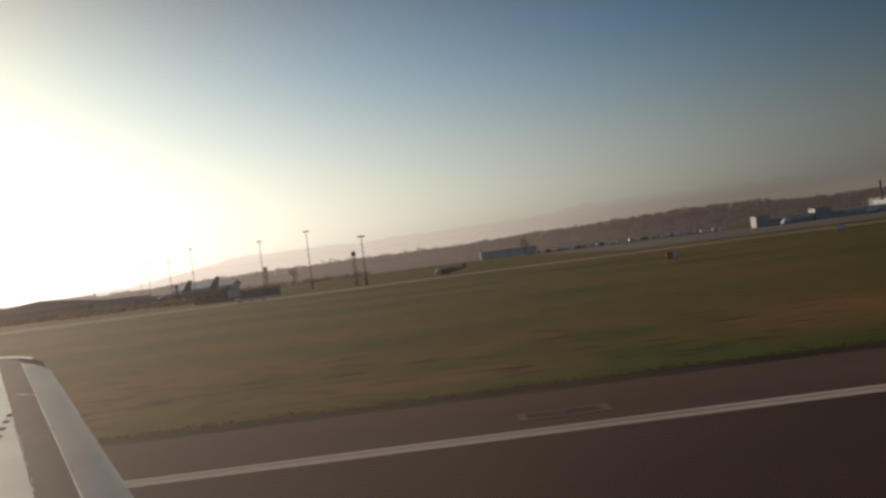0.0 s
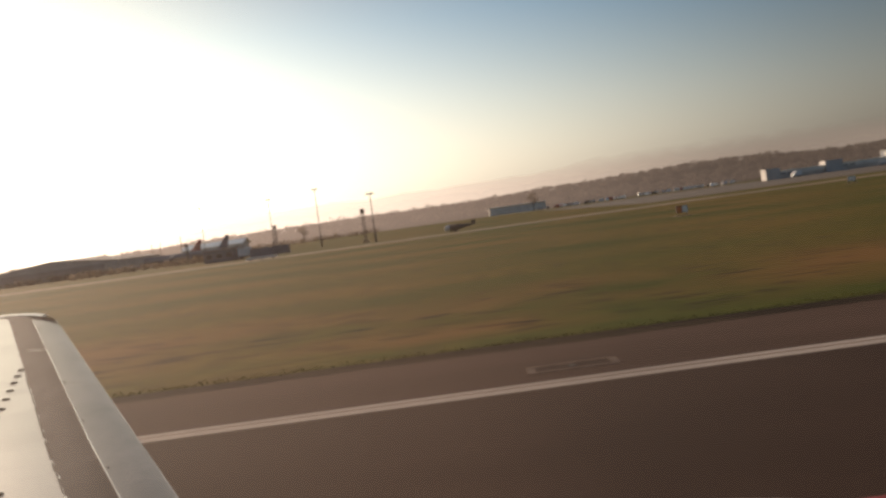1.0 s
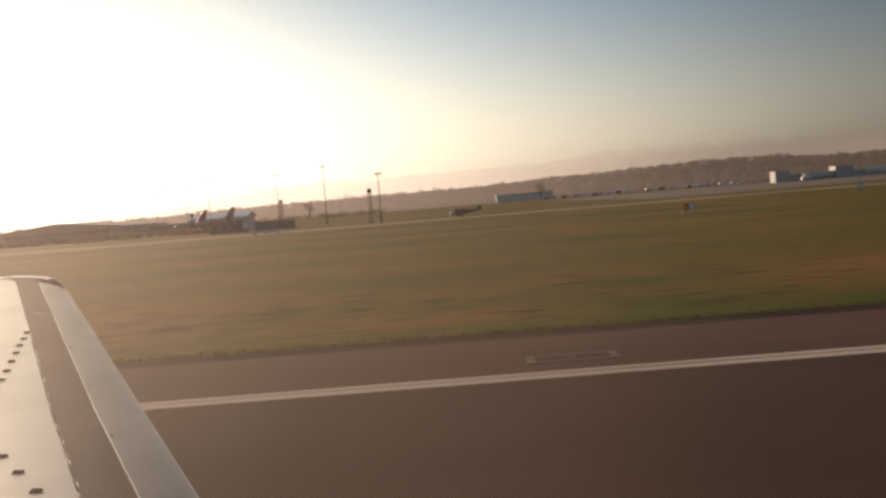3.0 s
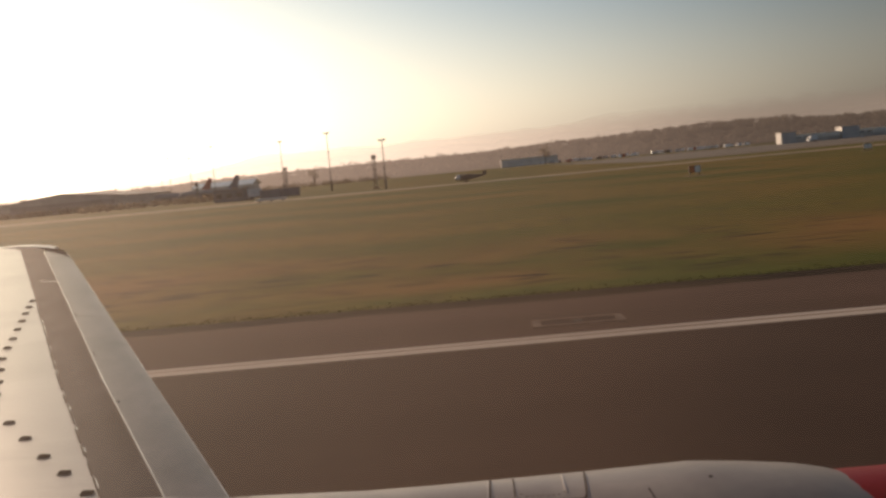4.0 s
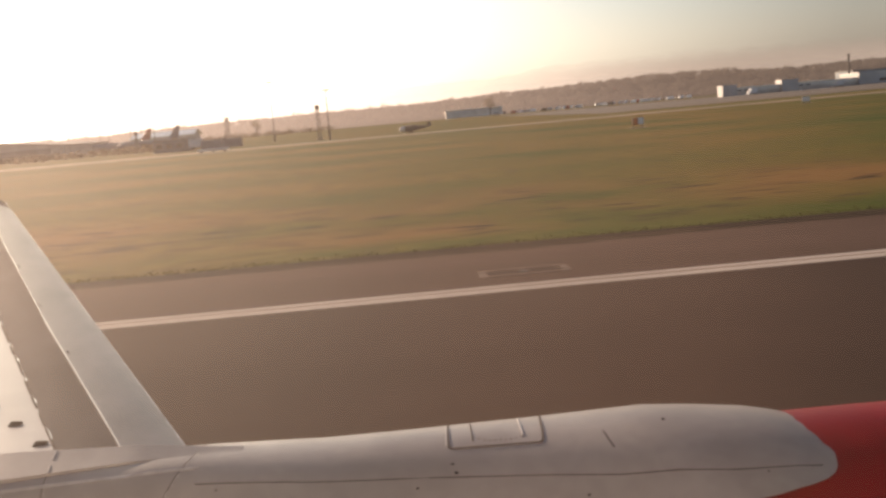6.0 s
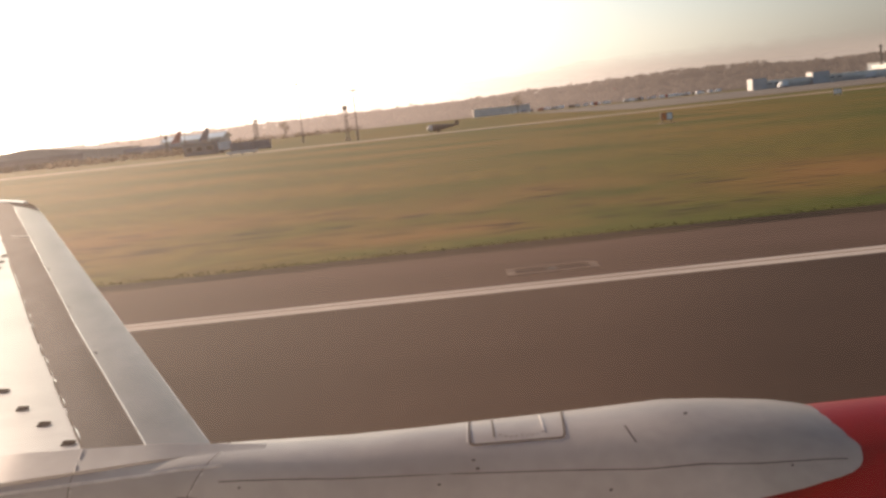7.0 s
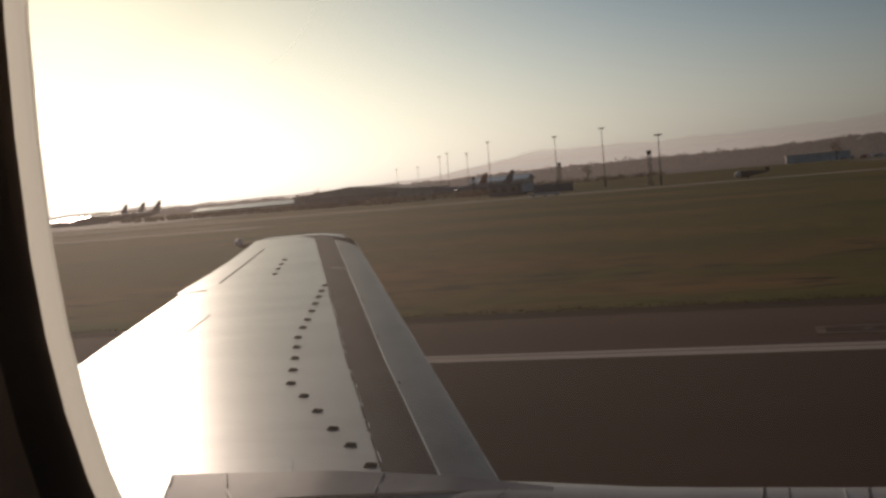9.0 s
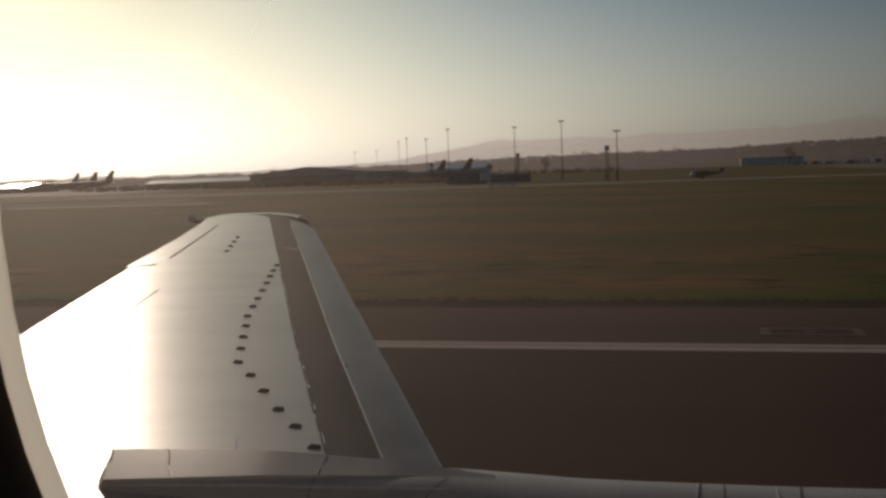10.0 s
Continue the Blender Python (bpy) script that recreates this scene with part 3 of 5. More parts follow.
scrub(WEST - 100, WEST - 24, 345, 365, 3.4, 11, "dark belt of bushes across the airfield")
scrub(WEST - 160, WEST - 96, 395, 402, 3.2, 12, "dark belt of bushes before the hangar")
scrub(WEST - 260, WEST - 150, 425, 440, 3.5, 13, "dark belt of bushes")
scrub(-330, -60, 760, 800, 5.0, 14, "hazy belt of bushes far over the field")


# ---- buildings ----
def window_rows(b, x0, x1, y, z0, z1, step, w):
    """A row of glazed openings, each with frame and pane."""
    x = x0 + step / 2
    while x < x1 - w / 2:
        bm = boxes(((x - w / 2 - 0.1, y - 0.16, z0 - 0.1), (x + w / 2 + 0.1, y + 0.02, z0)), ((x - w / 2 - 0.1, y - 0.16, z1), (x + w / 2 + 0.1, y + 0.02, z1 + 0.1)),
                   ((x - w / 2 - 0.1, y - 0.16, z0), (x - w / 2, y + 0.02, z1)), ((x + w / 2, y - 0.16, z0), (x + w / 2 + 0.1, y + 0.02, z1)))
        win = part("window", bm, WALL_GREY, b, "", False)
        part("pane", boxes(((x - w / 2, y - 0.06, z0), (x + w / 2, y + 0.01, z1))), GLASS_DARK, win, "dark glass", False)
        x += step


def hangar(x0, x1, y, depth, eaves, ridge, label):
    b = thing("hangar", (x0 + x1) / 2, y, 0.03, 0, label, "hangar")
    w = (x1 - x0) / 2
    part("wall", prism([(-w, 0), (w, 0), (w, eaves), (0, ridge), (-w, eaves)], 0, depth), WALL_GREY, b, "grey sheet walls", False)
    t = 0.35
    part("roof", prism([(-w - 0.6, eaves - 0.1), (0, ridge + 0.02), (w + 0.6, eaves - 0.1), (w + 0.6, eaves - 0.1 + t), (0, ridge + t), (-w - 0.6, eaves - 0.1 + t)], -0.5, depth + 0.5),
         ROOF_DARK, b, "low-pitched dark roof", False)
    n = 6
    for i in range(n):
        xa = -w * 0.8 + 1.6 * w * i / n
        part("door_leaf", boxes(((xa + 0.05, -0.3 - 0.12 * (i % 2), 0.1), (xa + 1.6 * w / n - 0.05, -0.2 - 0.12 * (i % 2), eaves * 0.86))), ROOF_DARK, b, "", False)
    return b


def shed(name, x0, x1, y, depth, h, wall, roof, label, category, windows=True, over=0.5, win=(0.35, 0.75), pitch=0.0):
    b = thing(name, (x0 + x1) / 2, y, 0.03, 0, label, category)
    w = (x1 - x0) / 2
    part("wall", boxes(((-w, 0, 0), (w, depth, h))), wall, b, "", False)
    if pitch:
        outline = [(-over, h), (depth / 2, h + pitch), (depth + over, h), (depth + over, h + 0.3), (depth / 2, h + pitch + 0.3), (-over, h + 0.3)]
        part("roof", loft([[(s * (w + over), y1, z1) for y1, z1 in outline] for s in (-1, 1)]), roof, b, "pitched sheet roof", False)
        for s in (-1, 1):
            part("gable", loft([[(s * w - 0.1, y1, z1) for y1, z1 in ((0, h), (depth, h), (depth / 2, h + pitch))],
                                [(s * w + 0.1, y1, z1) for y1, z1 in ((0, h), (depth, h), (depth / 2, h + pitch))]]), wall, b, "", False)
    else:
        part("roof", boxes(((-w - over, -over, h), (w + over, depth + over, h + 0.45)), bevel=0.08), roof, b, "", False)
    if windows:
        window_rows(b, -w * 0.95, w * 0.95, 0, h * win[0], h * win[1], max(3.0, 2 * w / 14), max(2.0, 2 * w / 14 * 0.7))
    return b


hangar(WEST - 152, WEST - 96, 412, 60, 5.4, 8.2, "dark low-pitched hangar standing in haze")
shed("depot", WEST - 222, WEST - 154, 440, 16, 3.0, WALL_GREY, ROOF_PALE, "long low grey depot with a pale roof", "building", over=0.8, pitch=1.6)
b = shed("terminal_hall", -305, -228, 650, 24, 4.2, WALL_GREY, ROOF_PALE, "long terminal hall with a bright pale roof", "terminal", over=1.5, pitch=2.6)
part("rooftop_plant", boxes(((6, 10, 6.3), (12, 15, 8.2)), bevel=0.1), ROOF_PALE, b, "pale rooftop plant room", False)
shed("terminal_hall", -176, -138, 640, 26, 6.0, WALL_GREY, ROOF_PALE, "terminal hall with a bright pale roof", "terminal", over=1.5, pitch=3.2)
shed("cargo_hall", WEST + 84, WEST + 141, 1000, 22, 7.6, CORRIDOR, ROOF_PALE, "long grey cargo hall with a white roof edge", "building", False, over=1.0)
shed("maintenance_shed", WEST - 31, WEST - 20.5, 298, 8, 3.4, WALL_BLUE, ROOF_DARK, "small dark maintenance shed in the grass", "shed")

b = shed("concourse", -560, -450, 585, 40, 3.6, WALL_GREY, ROOF_PALE, "low concourse with a bright white roof", "terminal", False, over=1.5, pitch=2.4)
part("rooftop_plant", boxes(((20, 16, 5.4), (28, 22, 7.2)), bevel=0.1), ROOF_PALE, b, "pale rooftop plant room", False)
shed("concourse", -440, -385, 790, 24, 3.6, WALL_GREY, ROOF_PALE, "low concourse with a bright white roof", "terminal", over=1.5, pitch=2.4)


def pier_head(x0, x1, y, h):
    b = thing("satellite_building", (x0 + x1) / 2, y, 0.05, 0, "white box-shaped pier head on the apron", "terminal", "pier heads")
    w = (x1 - x0) / 2
    part("wall", boxes(((-w, 0, 0), (w, 10, h)), bevel=0.1), WALL_WHITE, b, "plain white cladding", False)
    part("parapet", boxes(((-w - 0.15, -0.15, h), (w + 0.15, 10.15, h + 0.3))), WALL_GREY, b, "", False)
    part("side_glazing", boxes(((w + 0.01, 1.0, 1.0), (w + 0.1, 9.0, h - 0.8))), GLASS_DARK, b, "dark glazed flank", False)
    part("door", boxes(((-0.9, -0.08, 0), (0.9, 0.01, 2.3))), WALL_GREY, b, "", False)
    return b


def pier(x0, x1, y):
    b = thing("pier", (x0 + x1) / 2, y + 2, 0.05, 0, "low white pier corridor with dark glazing between the pier heads", "terminal", "pier corridors")
    w = (x1 - x0) / 2
    part("wall", boxes(((-w, 0, 2.0), (w, 7, 4.3))), CORRIDOR, b, "white upper corridor", False)
    part("roof", boxes(((-w, -0.5, 4.3), (w, 7.5, 4.6))), ROOF_PALE, b, "", False)
    part("undercroft", boxes(((-w, 1.2, 0), (w, 6.5, 2.0))), WALL_GREY, b, "shaded ground floor", False)
    window_rows(b, -w, -w * 0.4, 0, 2.5, 3.2, 4.2, 3.2)
    for i in range(5):
        x = -w + 0.6 + (2 * w - 1.2) * i / 4
        part("column", boxes(((x - 0.25, 0.1, 0), (x + 0.25, 0.6, 2.0))), WALL_GREY, b, "", False)
    return b


pier_head(EAST + 140, EAST + 148.5, 578, 6.3)
pier(EAST + 148.5, EAST + 175, 578)
pier_head(EAST + 175, EAST + 185, 578, 6.6)
pier(EAST + 185, EAST + 221, 578)
pier_head(EAST + 221, EAST + 231, 578, 7.2)
b = shed("terminal", EAST + 234, EAST + 345, 588, 45, 6.6, WALL_WHITE, ROOF_PALE, "wide white terminal building with dark windows", "terminal", win=(0.2, 0.45))
b = thing("chimney", EAST + 243, 640, 0.05, 0, "tall dark slender chimney behind the terminal", "chimney")
part("shaft", tubes(((0, 0, 0), (0, 0, 19.5), 0.9, 0.7), n=14), STEEL, b)
part("cap", tubes(((0, 0, 19.5), (0, 0, 20.1), 0.95, 0.95), n=14), STEEL, b)
shed("freight_shed", EAST + 282, EAST + 345, 720, 30, 9.5, WALL_BLUE, ROOF_DARK, "blue-grey freight shed behind the terminal", "building", False)


# ---- floodlight masts and lattice posts ----
def mast(x, y, h):
    m = thing("floodlight_mast", x, y, 0.03, 0, "tall tapered steel floodlight mast with a lamp bar", "light mast", "floodlight masts")
    part("pole", tubes(((0, 0, 0), (0, 0, h), 0.19, 0.10), n=12), STEEL, m)
    part("service_box", boxes(((-0.28, -0.28, 0), (0.28, 0.28, h * 0.2)), bevel=0.08), STEEL, m, "thicker dark lower casing")
    part("crossbar", boxes(((-1.0, -0.1, h - 0.12), (1.0, 0.1, h + 0.06)), bevel=0.03), STEEL, m)
    for i in range(5):
        x1 = -0.86 + 0.43 * i
        part("floodlight", boxes(((x1 - 0.15, -0.32, h + 0.04), (x1 + 0.15, 0.2, h + 0.36)), bevel=0.05), LAMP, m)
    return m


for az, y, h in ((-5.23, 264, 13.0), (-0.14, 330, 19.3), (3.66, 381, 20.2), (8.37, 428, 22.8), (10.2, 469, 20.2), (11.87, 517, 23.0),
                 (12.73, 562, 23.0), (14.6, 640, 20.0), (16.3, 720, 22.0)):
    mast(WEST - math.tan(radians(az)) * y, y, h)


def lattice_post(x, y, h):
    m = thing("lattice_post", x, y, 0.03, 0, "short dark lattice post with a cabinet on top", "post", "lattice posts")
    for sx in (-0.4, 0.4):
        for sy in (-0.4, 0.4):
            part("leg", tubes(((sx, sy, 0), (sx * 0.8, sy * 0.8, h), 0.09, 0.08), n=6), STEEL, m)
    n = 7
    bm = bmesh.new()
    for i in range(n):
        z0, z1 = h * i / n, h * (i + 1) / n
        s = 1 if i % 2 else -1
        for sy in (-0.38, 0.38):
            tube(bm, (-0.38 * s, sy, z0), (0.38 * s, sy, z1), 0.05, 0.05, 5)
            tube(bm, (sy, -0.38 * s, z0), (sy, 0.38 * s, z1), 0.05, 0.05, 5)
    part("bracing", bm, STEEL, m)
    part("cabinet", boxes(((-0.6, -0.5, h), (0.6, 0.5, h + 1.3)), bevel=0.08), STEEL, m)
    part("base", boxes(((-0.9, -0.9, 0), (0.9, 0.9, 0.4))), CONCRETE, m, "concrete footing", False)
    return m


lattice_post(WEST + 20, 281, 8.4)
lattice_post(WEST - 19.7, 361, 8.6)
lattice_post(WEST - 62, 395, 6.5)


# ---- parked aircraft ----
def fuselage_rings(length, r, zc):
    out = []
    for u, s, dz in ((0, 0.04, -0.35), (0.02, 0.3, -0.28), (0.06, 0.62, -0.16), (0.12, 0.9, -0.05), (0.18, 1, 0), (0.4, 1, 0), (0.62, 1, 0), (0.75, 0.86, 0.1),
                     (0.86, 0.6, 0.32), (0.95, 0.3, 0.55), (1, 0.08, 0.7)):
        x = length / 2 - u * length
        out.append([(x, math.cos(a) * r * s, zc + dz * r + math.sin(a) * r * s) for a in (k * math.pi / 8 for k in range(16))])
    return out


def parked_airliner(x, y, turn, length, fin, label):
    """fin: the material of the tail fin."""
    p = thing("parked_airliner", x, y, 0.05, turn, label, "airliner", "parked airliners")
    r, zc = length * 0.055, length * 0.1
    part("fuselage", loft(fuselage_rings(length, r, zc)), HULL_SHADED, p)
    xt = -length / 2
    part("tail_fin", loft([[(xt + length * 0.17, -0.2, zc + r * 0.8), (xt + length * 0.02, -0.2, zc + r * 0.8), (xt + length * 0.02, 0.2, zc + r * 0.8), (xt + length * 0.17, 0.2, zc + r * 0.8)],
                           [(xt + length * 0.03, -0.1, zc + length * 0.23), (xt - length * 0.03, -0.1, zc + length * 0.23), (xt - length * 0.03, 0.1, zc + length * 0.23), (xt + length * 0.03, 0.1, zc + length * 0.23)]]),
         fin, p, "coloured tail fin")
    for s in (-1, 1):
        part("wing", loft([[(length * 0.1, s * r * 0.7, zc - r * 0.55), (-length * 0.12, s * r * 0.7, zc - r * 0.55), (-length * 0.1, s * r * 0.7, zc - r * 0.3), (length * 0.08, s * r * 0.7, zc - r * 0.25)],
                           [(-length * 0.13, s * length * 0.46, zc), (-length * 0.17, s * length * 0.46, zc), (-length * 0.17, s * length * 0.46, zc + 0.15), (-length * 0.135, s * length * 0.46, zc + 0.15)]]), WING, p)
        part("tailplane", loft([[(xt + length * 0.12, s * 0.3, zc + r * 0.6), (xt + length * 0.02, s * 0.3, zc + r * 0.6), (xt + length * 0.02, s * 0.3, zc + r * 0.75), (xt + length * 0.12, s * 0.3, zc + r * 0.75)],
                                [(xt + length * 0.03, s * length * 0.17, zc + r), (xt - length * 0.01, s * length * 0.17, zc + r), (xt - length * 0.01, s * length * 0.17, zc + r + 0.1), (xt + length * 0.03, s * length * 0.17, zc + r + 0.1)]]), WING, p)
        part("engine", tubes(((length * 0.13, s * length * 0.15, zc - r * 0.9), (length * 0.0, s * length * 0.15, zc - r * 0.9), r * 0.5, r * 0.36), n=14), COWL, p)
        part("main_gear", tubes(((-length * 0.03, s * r, zc - r * 0.6), (-length * 0.03, s * r, 0.5), 0.16, 0.16), ((-length * 0.03, s * r - 0.35, 0.5), (-length * 0.03, s * r + 0.35, 0.5), 0.5, 0.5), n=12), TYRE, p)
    part("nose_gear", tubes(((length * 0.38, 0, zc - r * 0.6), (length * 0.38, 0, 0.4), 0.12, 0.12), ((length * 0.38, -0.25, 0.4), (length * 0.38, 0.25, 0.4), 0.4, 0.4), n=12), TYRE, p)
    return p


FIN_RED = material("red fin paint", (0.30, 0.04, 0.03), 0.5)
FIN_BLUE = material("slate blue fin paint", (0.10, 0.12, 0.17), 0.5)
FIN_GREY = material("grey fin paint", (0.18, 0.17, 0.17), 0.5)
parked_airliner(WEST - 86, 452, 205, 30, FIN_RED, "parked airliner with a dull red tail fin")
parked_airliner(WEST - 70, 442, 170, 30, FIN_BLUE, "parked airliner with a slate blue tail fin")
parked_airliner(-412, 600, 200, 40, FIN_GREY, "parked airliner in haze with a dark grey tail fin")
parked_airliner(-443, 628, 195, 40, FIN_GREY, "parked airliner in haze with a dark grey tail fin")
parked_airliner(-476, 655, 190, 40, FIN_BLUE, "parked airliner in haze nose to the concourse")
parked_airliner(EAST + 238, 545, 175, 30, FIN_GREY, "white airliner parked before the terminal")
parked_airliner(EAST + 262, 520, 150, 22, FIN_BLUE, "small white airliner parked before the terminal")


def light_aircraft(x, y, turn):
    p = thing("light_aircraft", x, y, 0.03, turn, "small dark aircraft hulk with a white nose on the grass", "small aircraft")
    part("fuselage", loft([[(xx, math.cos(a) * r, 1.15 + dz + math.sin(a) * r) for a in (k * math.pi / 6 for k in range(12))]
                           for xx, r, dz in ((2.0, 0.85, 0), (0.8, 0.85, 0.05), (-1.2, 0.62, 0.12), (-3.5, 0.3, 0.25), (-4.6, 0.12, 0.35))]), STEEL, p)
    part("nose", loft([[(xx, math.cos(a) * r, 1.15 + dz + math.sin(a) * r) for a in (k * math.pi / 6 for k in range(12))]
                       for xx, r, dz in ((3.3, 0.12, -0.15), (3.0, 0.5, -0.08), (2.5, 0.75, 0), (2.0, 0.86, 0))]), HULL, p, "white nose")
    part("fin", boxes(((-4.9, -0.06, 1.4), (-3.9, 0.06, 2.5)), bevel=0.04), STEEL, p)
    part("wing", boxes(((-0.4, -4.5, 1.85), (1.0, 4.5, 2.0)), bevel=0.06), STEEL, p)
    for s in (-0.8, 0.8):
        part("wheel", tubes(((0.3, s - 0.1, 0.3), (0.3, s + 0.1, 0.3), 0.3, 0.3), n=12), TYRE, p)
    return p


light_aircraft(1.0, 252, 187)

# ---- vehicles, signs, barriers ----
def van(x, y, turn, paint, label):
    """A tall delivery van."""
    c = thing("van", x, y, 0.05, turn, label, "van", "parked vans")
    side = [(2.75, 0.4), (2.75, 1.05), (2.1, 1.35), (1.55, 2.3), (1.2, 2.55), (-2.65, 2.6), (-2.75, 2.45), (-2.75, 0.4)]
    bm = prism(side, -1.0, 1.0)
    bmesh.ops.bevel(bm, geom=bm.edges[:], offset=0.16, segments=3, affect="EDGES", clamp_overlap=True)
    part("body", bm, paint, c)
    for s in (-1.0, 1.0):
        part("side_window", prism([(1.85, 1.45), (1.5, 2.1), (0.7, 2.1), (0.7, 1.45)], s - 0.015, s + 0.015), GLASS_DARK, c, "dark glass", False)
        for sx in (-1.7, 1.8):
            part("wheel", tubes(((sx, s * 0.9 - 0.1, 0.38), (sx, s * 0.9 + 0.1, 0.38), 0.38, 0.38), n=12), TYRE, c)
    part("windscreen", boxes(((1.75, -0.8, 1.5), (2.0, 0.8, 1.95))), GLASS_DARK, c, "dark glass", False)
    part("bumper", boxes(((2.7, -0.95, 0.35), (2.85, 0.95, 0.65)), bevel=0.03), STEEL, c)
    return c


tones = ("white van parked in a distant row", "silver van parked in a distant row", "dark van parked in a distant row", "red van parked in a distant row")
first = [van(70, 880, 180, CARS[0], tones[0]), van(79, 883, 165, CARS[1], tones[1]), van(86, 880, 90, CARS[2], tones[2]), van(94, 882, 180, CARS[3], tones[3])]
random.seed(5)
for i in range(34):
    k = (0, 0, 1, 0, 0, 2, 0, 1, 0, 0, 3, 0)[i % 12]
    copy_thing(first[k], pose(98 + 4.4 * i + random.uniform(-1.4, 1.4) + (9 if i > 13 else 0), 880 + random.uniform(-4, 14), 0.05, 0, 0, random.choice((0, 180, 180, 95, 160)) + random.uniform(-12, 12)))


def box_truck(x, y, turn, label):
    c = thing("box_truck", x, y, 0.04, turn, label, "truck")
    part("cargo_box", boxes(((-2.6, -1.15, 0.9), (1.6, 1.15, 3.3)), bevel=0.05), HULL, c)
    part("cab", prism([(1.7, 0.5), (3.2, 0.5), (3.2, 1.4), (2.8, 2.3), (1.7, 2.35)], -1.05, 1.05), HULL, c)
    part("windscreen", boxes(((2.9, -0.9, 1.45), (3.05, 0.9, 2.1))), GLASS_DARK, c, "dark glass")
    part("chassis", boxes(((-2.5, -0.5, 0.5), (3.0, 0.5, 0.9))), STEEL, c)
    for sx in (-1.6, 2.3):
        for sy in (-0.95, 0.95):
            part("wheel", tubes(((sx, sy - 0.15, 0.45), (sx, sy + 0.15, 0.45), 0.45, 0.45), n=12), TYRE, c)
    return c


box_truck(WEST - 17.6, 297, 10, "white box truck parked beside the shed")
box_truck(EAST + 150, 556, 200, "white box truck parked by the pier")
box_truck(EAST + 201, 560, 160, "white box truck parked by the pier")


def container(x, y, turn, mat, label):
    c = thing("container", x, y, 0.03, turn, label, "container", "site containers")
    part("body", boxes(((-3.03, -1.2, 0.12), (3.03, 1.2, 2.6)), bevel=0.03), mat, c)
    for i in range(9):
        xx = -2.7 + 0.6 * i
        part("rib", boxes(((xx, -1.24, 0.25), (xx + 0.3, -1.2, 2.45))), mat, c, "", False)
    for sx in (-2.9, 2.7):
        part("skid", boxes(((sx, -1.2, 0), (sx + 0.2, 1.2, 0.12))), STEEL, c, "", False)
    return c


container(WEST - 13.4, 297, 0, WALL_BLUE, "blue-grey site container in the grass")
container(WEST - 8, 299, 0, WALL_BLUE, "blue-grey site container in the grass")
container(WEST - 10, 302, 8, WALL_GREY, "grey site container in the grass")


def sign(x, y, turn, label, first_face, second_face):
    s = thing("taxiway_sign", x, y, 0.03, turn, label, "airfield sign", "airfield signs")
    part("case", boxes(((-0.72, -0.14, 0.4), (0.72, 0.14, 1.3)), bevel=0.04), STEEL, s)
    part("face", boxes(((-0.66, -0.165, 0.46), (-0.02, -0.14, 1.24))), first_face, s, "", False)
    part("face", boxes(((0.02, -0.165, 0.46), (0.66, -0.14, 1.24))), second_face, s, "", False)
    for x1 in (-0.55, 0.55):
        part("leg", tubes(((x1, 0, 0), (x1, 0, 0.42), 0.05, 0.05), n=8), STEEL, s)
    part("plinth", boxes(((-1.1, -0.4, 0), (1.1, 0.4, 0.06))), CONCRETE, s, "concrete plinth", False)
    return s


sign(28.5, 123, 0, "low airfield sign with orange and white faces", ORANGE, WHITE)
sign(72, 178, 0, "low airfield sign with white faces", WHITE, WHITE)
sign(EAST + 143, 470, 0, "low airfield sign with white faces", WHITE, WHITE)


def barrier(x, y, turn):
    s = thing("barrier_board", x, y, 0.05, turn, "low white barrier board lying beside the taxiway", "barrier")
    part("board", boxes(((-3.6, -0.1, 0.45), (3.6, 0.1, 0.95)), bevel=0.03), WHITE, s)
    for x1 in (-2.6, 0, 2.6):
        part("foot", boxes(((x1 - 0.12, -0.35, 0), (x1 + 0.12, 0.35, 0.46))), STEEL, s, "", False)
    return s


barrier(-44, 224, 4)


# ---- grass tufts along the runway shoulder and out into the field ----
def tufts(name, n, y_pick, height, seed, label):
    r = np.random.default_rng(seed)
    v, f = [], []
    x = r.uniform(-34, 30, n)
    y = y_pick(r, n)
    for xi, yi in zip(x, y):
        h = height * r.uniform(0.4, 1.1)
        for k in range(3):
            a = r.uniform(0, 6.28)
            w, lean = 0.05 + 0.04 * r.random(), h * 0.6
            n0 = len(v)
            v.extend(((xi - w * math.cos(a), yi - w * math.sin(a), -0.02), (xi + w * math.cos(a), yi + w * math.sin(a), -0.02),
                      (xi + lean * math.sin(a + k), yi + lean * math.cos(a + k) * 0.5, h)))
            f.append((n0, n0 + 1, n0 + 2))
    tagged(cloud_object(name, v, f, BLADE), label, "grass", kind="stuff")


tufts("grass_fringe", 9000, lambda r, n: GRASS_EDGE - 0.05 + np.abs(r.normal(0, 0.5, n)), 0.055, 1, "ragged fringe of grass on the shoulder's edge")


# ---- the airliner that carries the camera: wing, engine, fuselage, window ----
plane = thing("airliner", -2.0, 2.2, 0.0, 0, "airliner with light grey wing and red engine on the runway", "airliner")
INV = plane.matrix_basis.inverted()


def fit_part(name, bm, mat, label="", parent=None, smooth=True):
    """A part of the airliner, given in world metres."""
    bmesh.ops.transform(bm, matrix=INV, verts=bm.verts[:])
    return part(name, bm, mat, parent or plane, label, smooth)


def lead_x(y):
    """Leading edge."""
    x = -1.075 - 0.4705 * (y - 3.9)
    if y > 12.5:
        x -= 1.15 * max(0.0, (y - 12.5) / 0.95) ** 2.2
    return x


def trail_x(y):
    return lerp_table([(0.5, -3.3), (3.0, -3.72), (5.9, -4.66), (8.8, -5.58), (8.86, -5.66), (11.2, -6.32), (13.6, -7.12)], y)


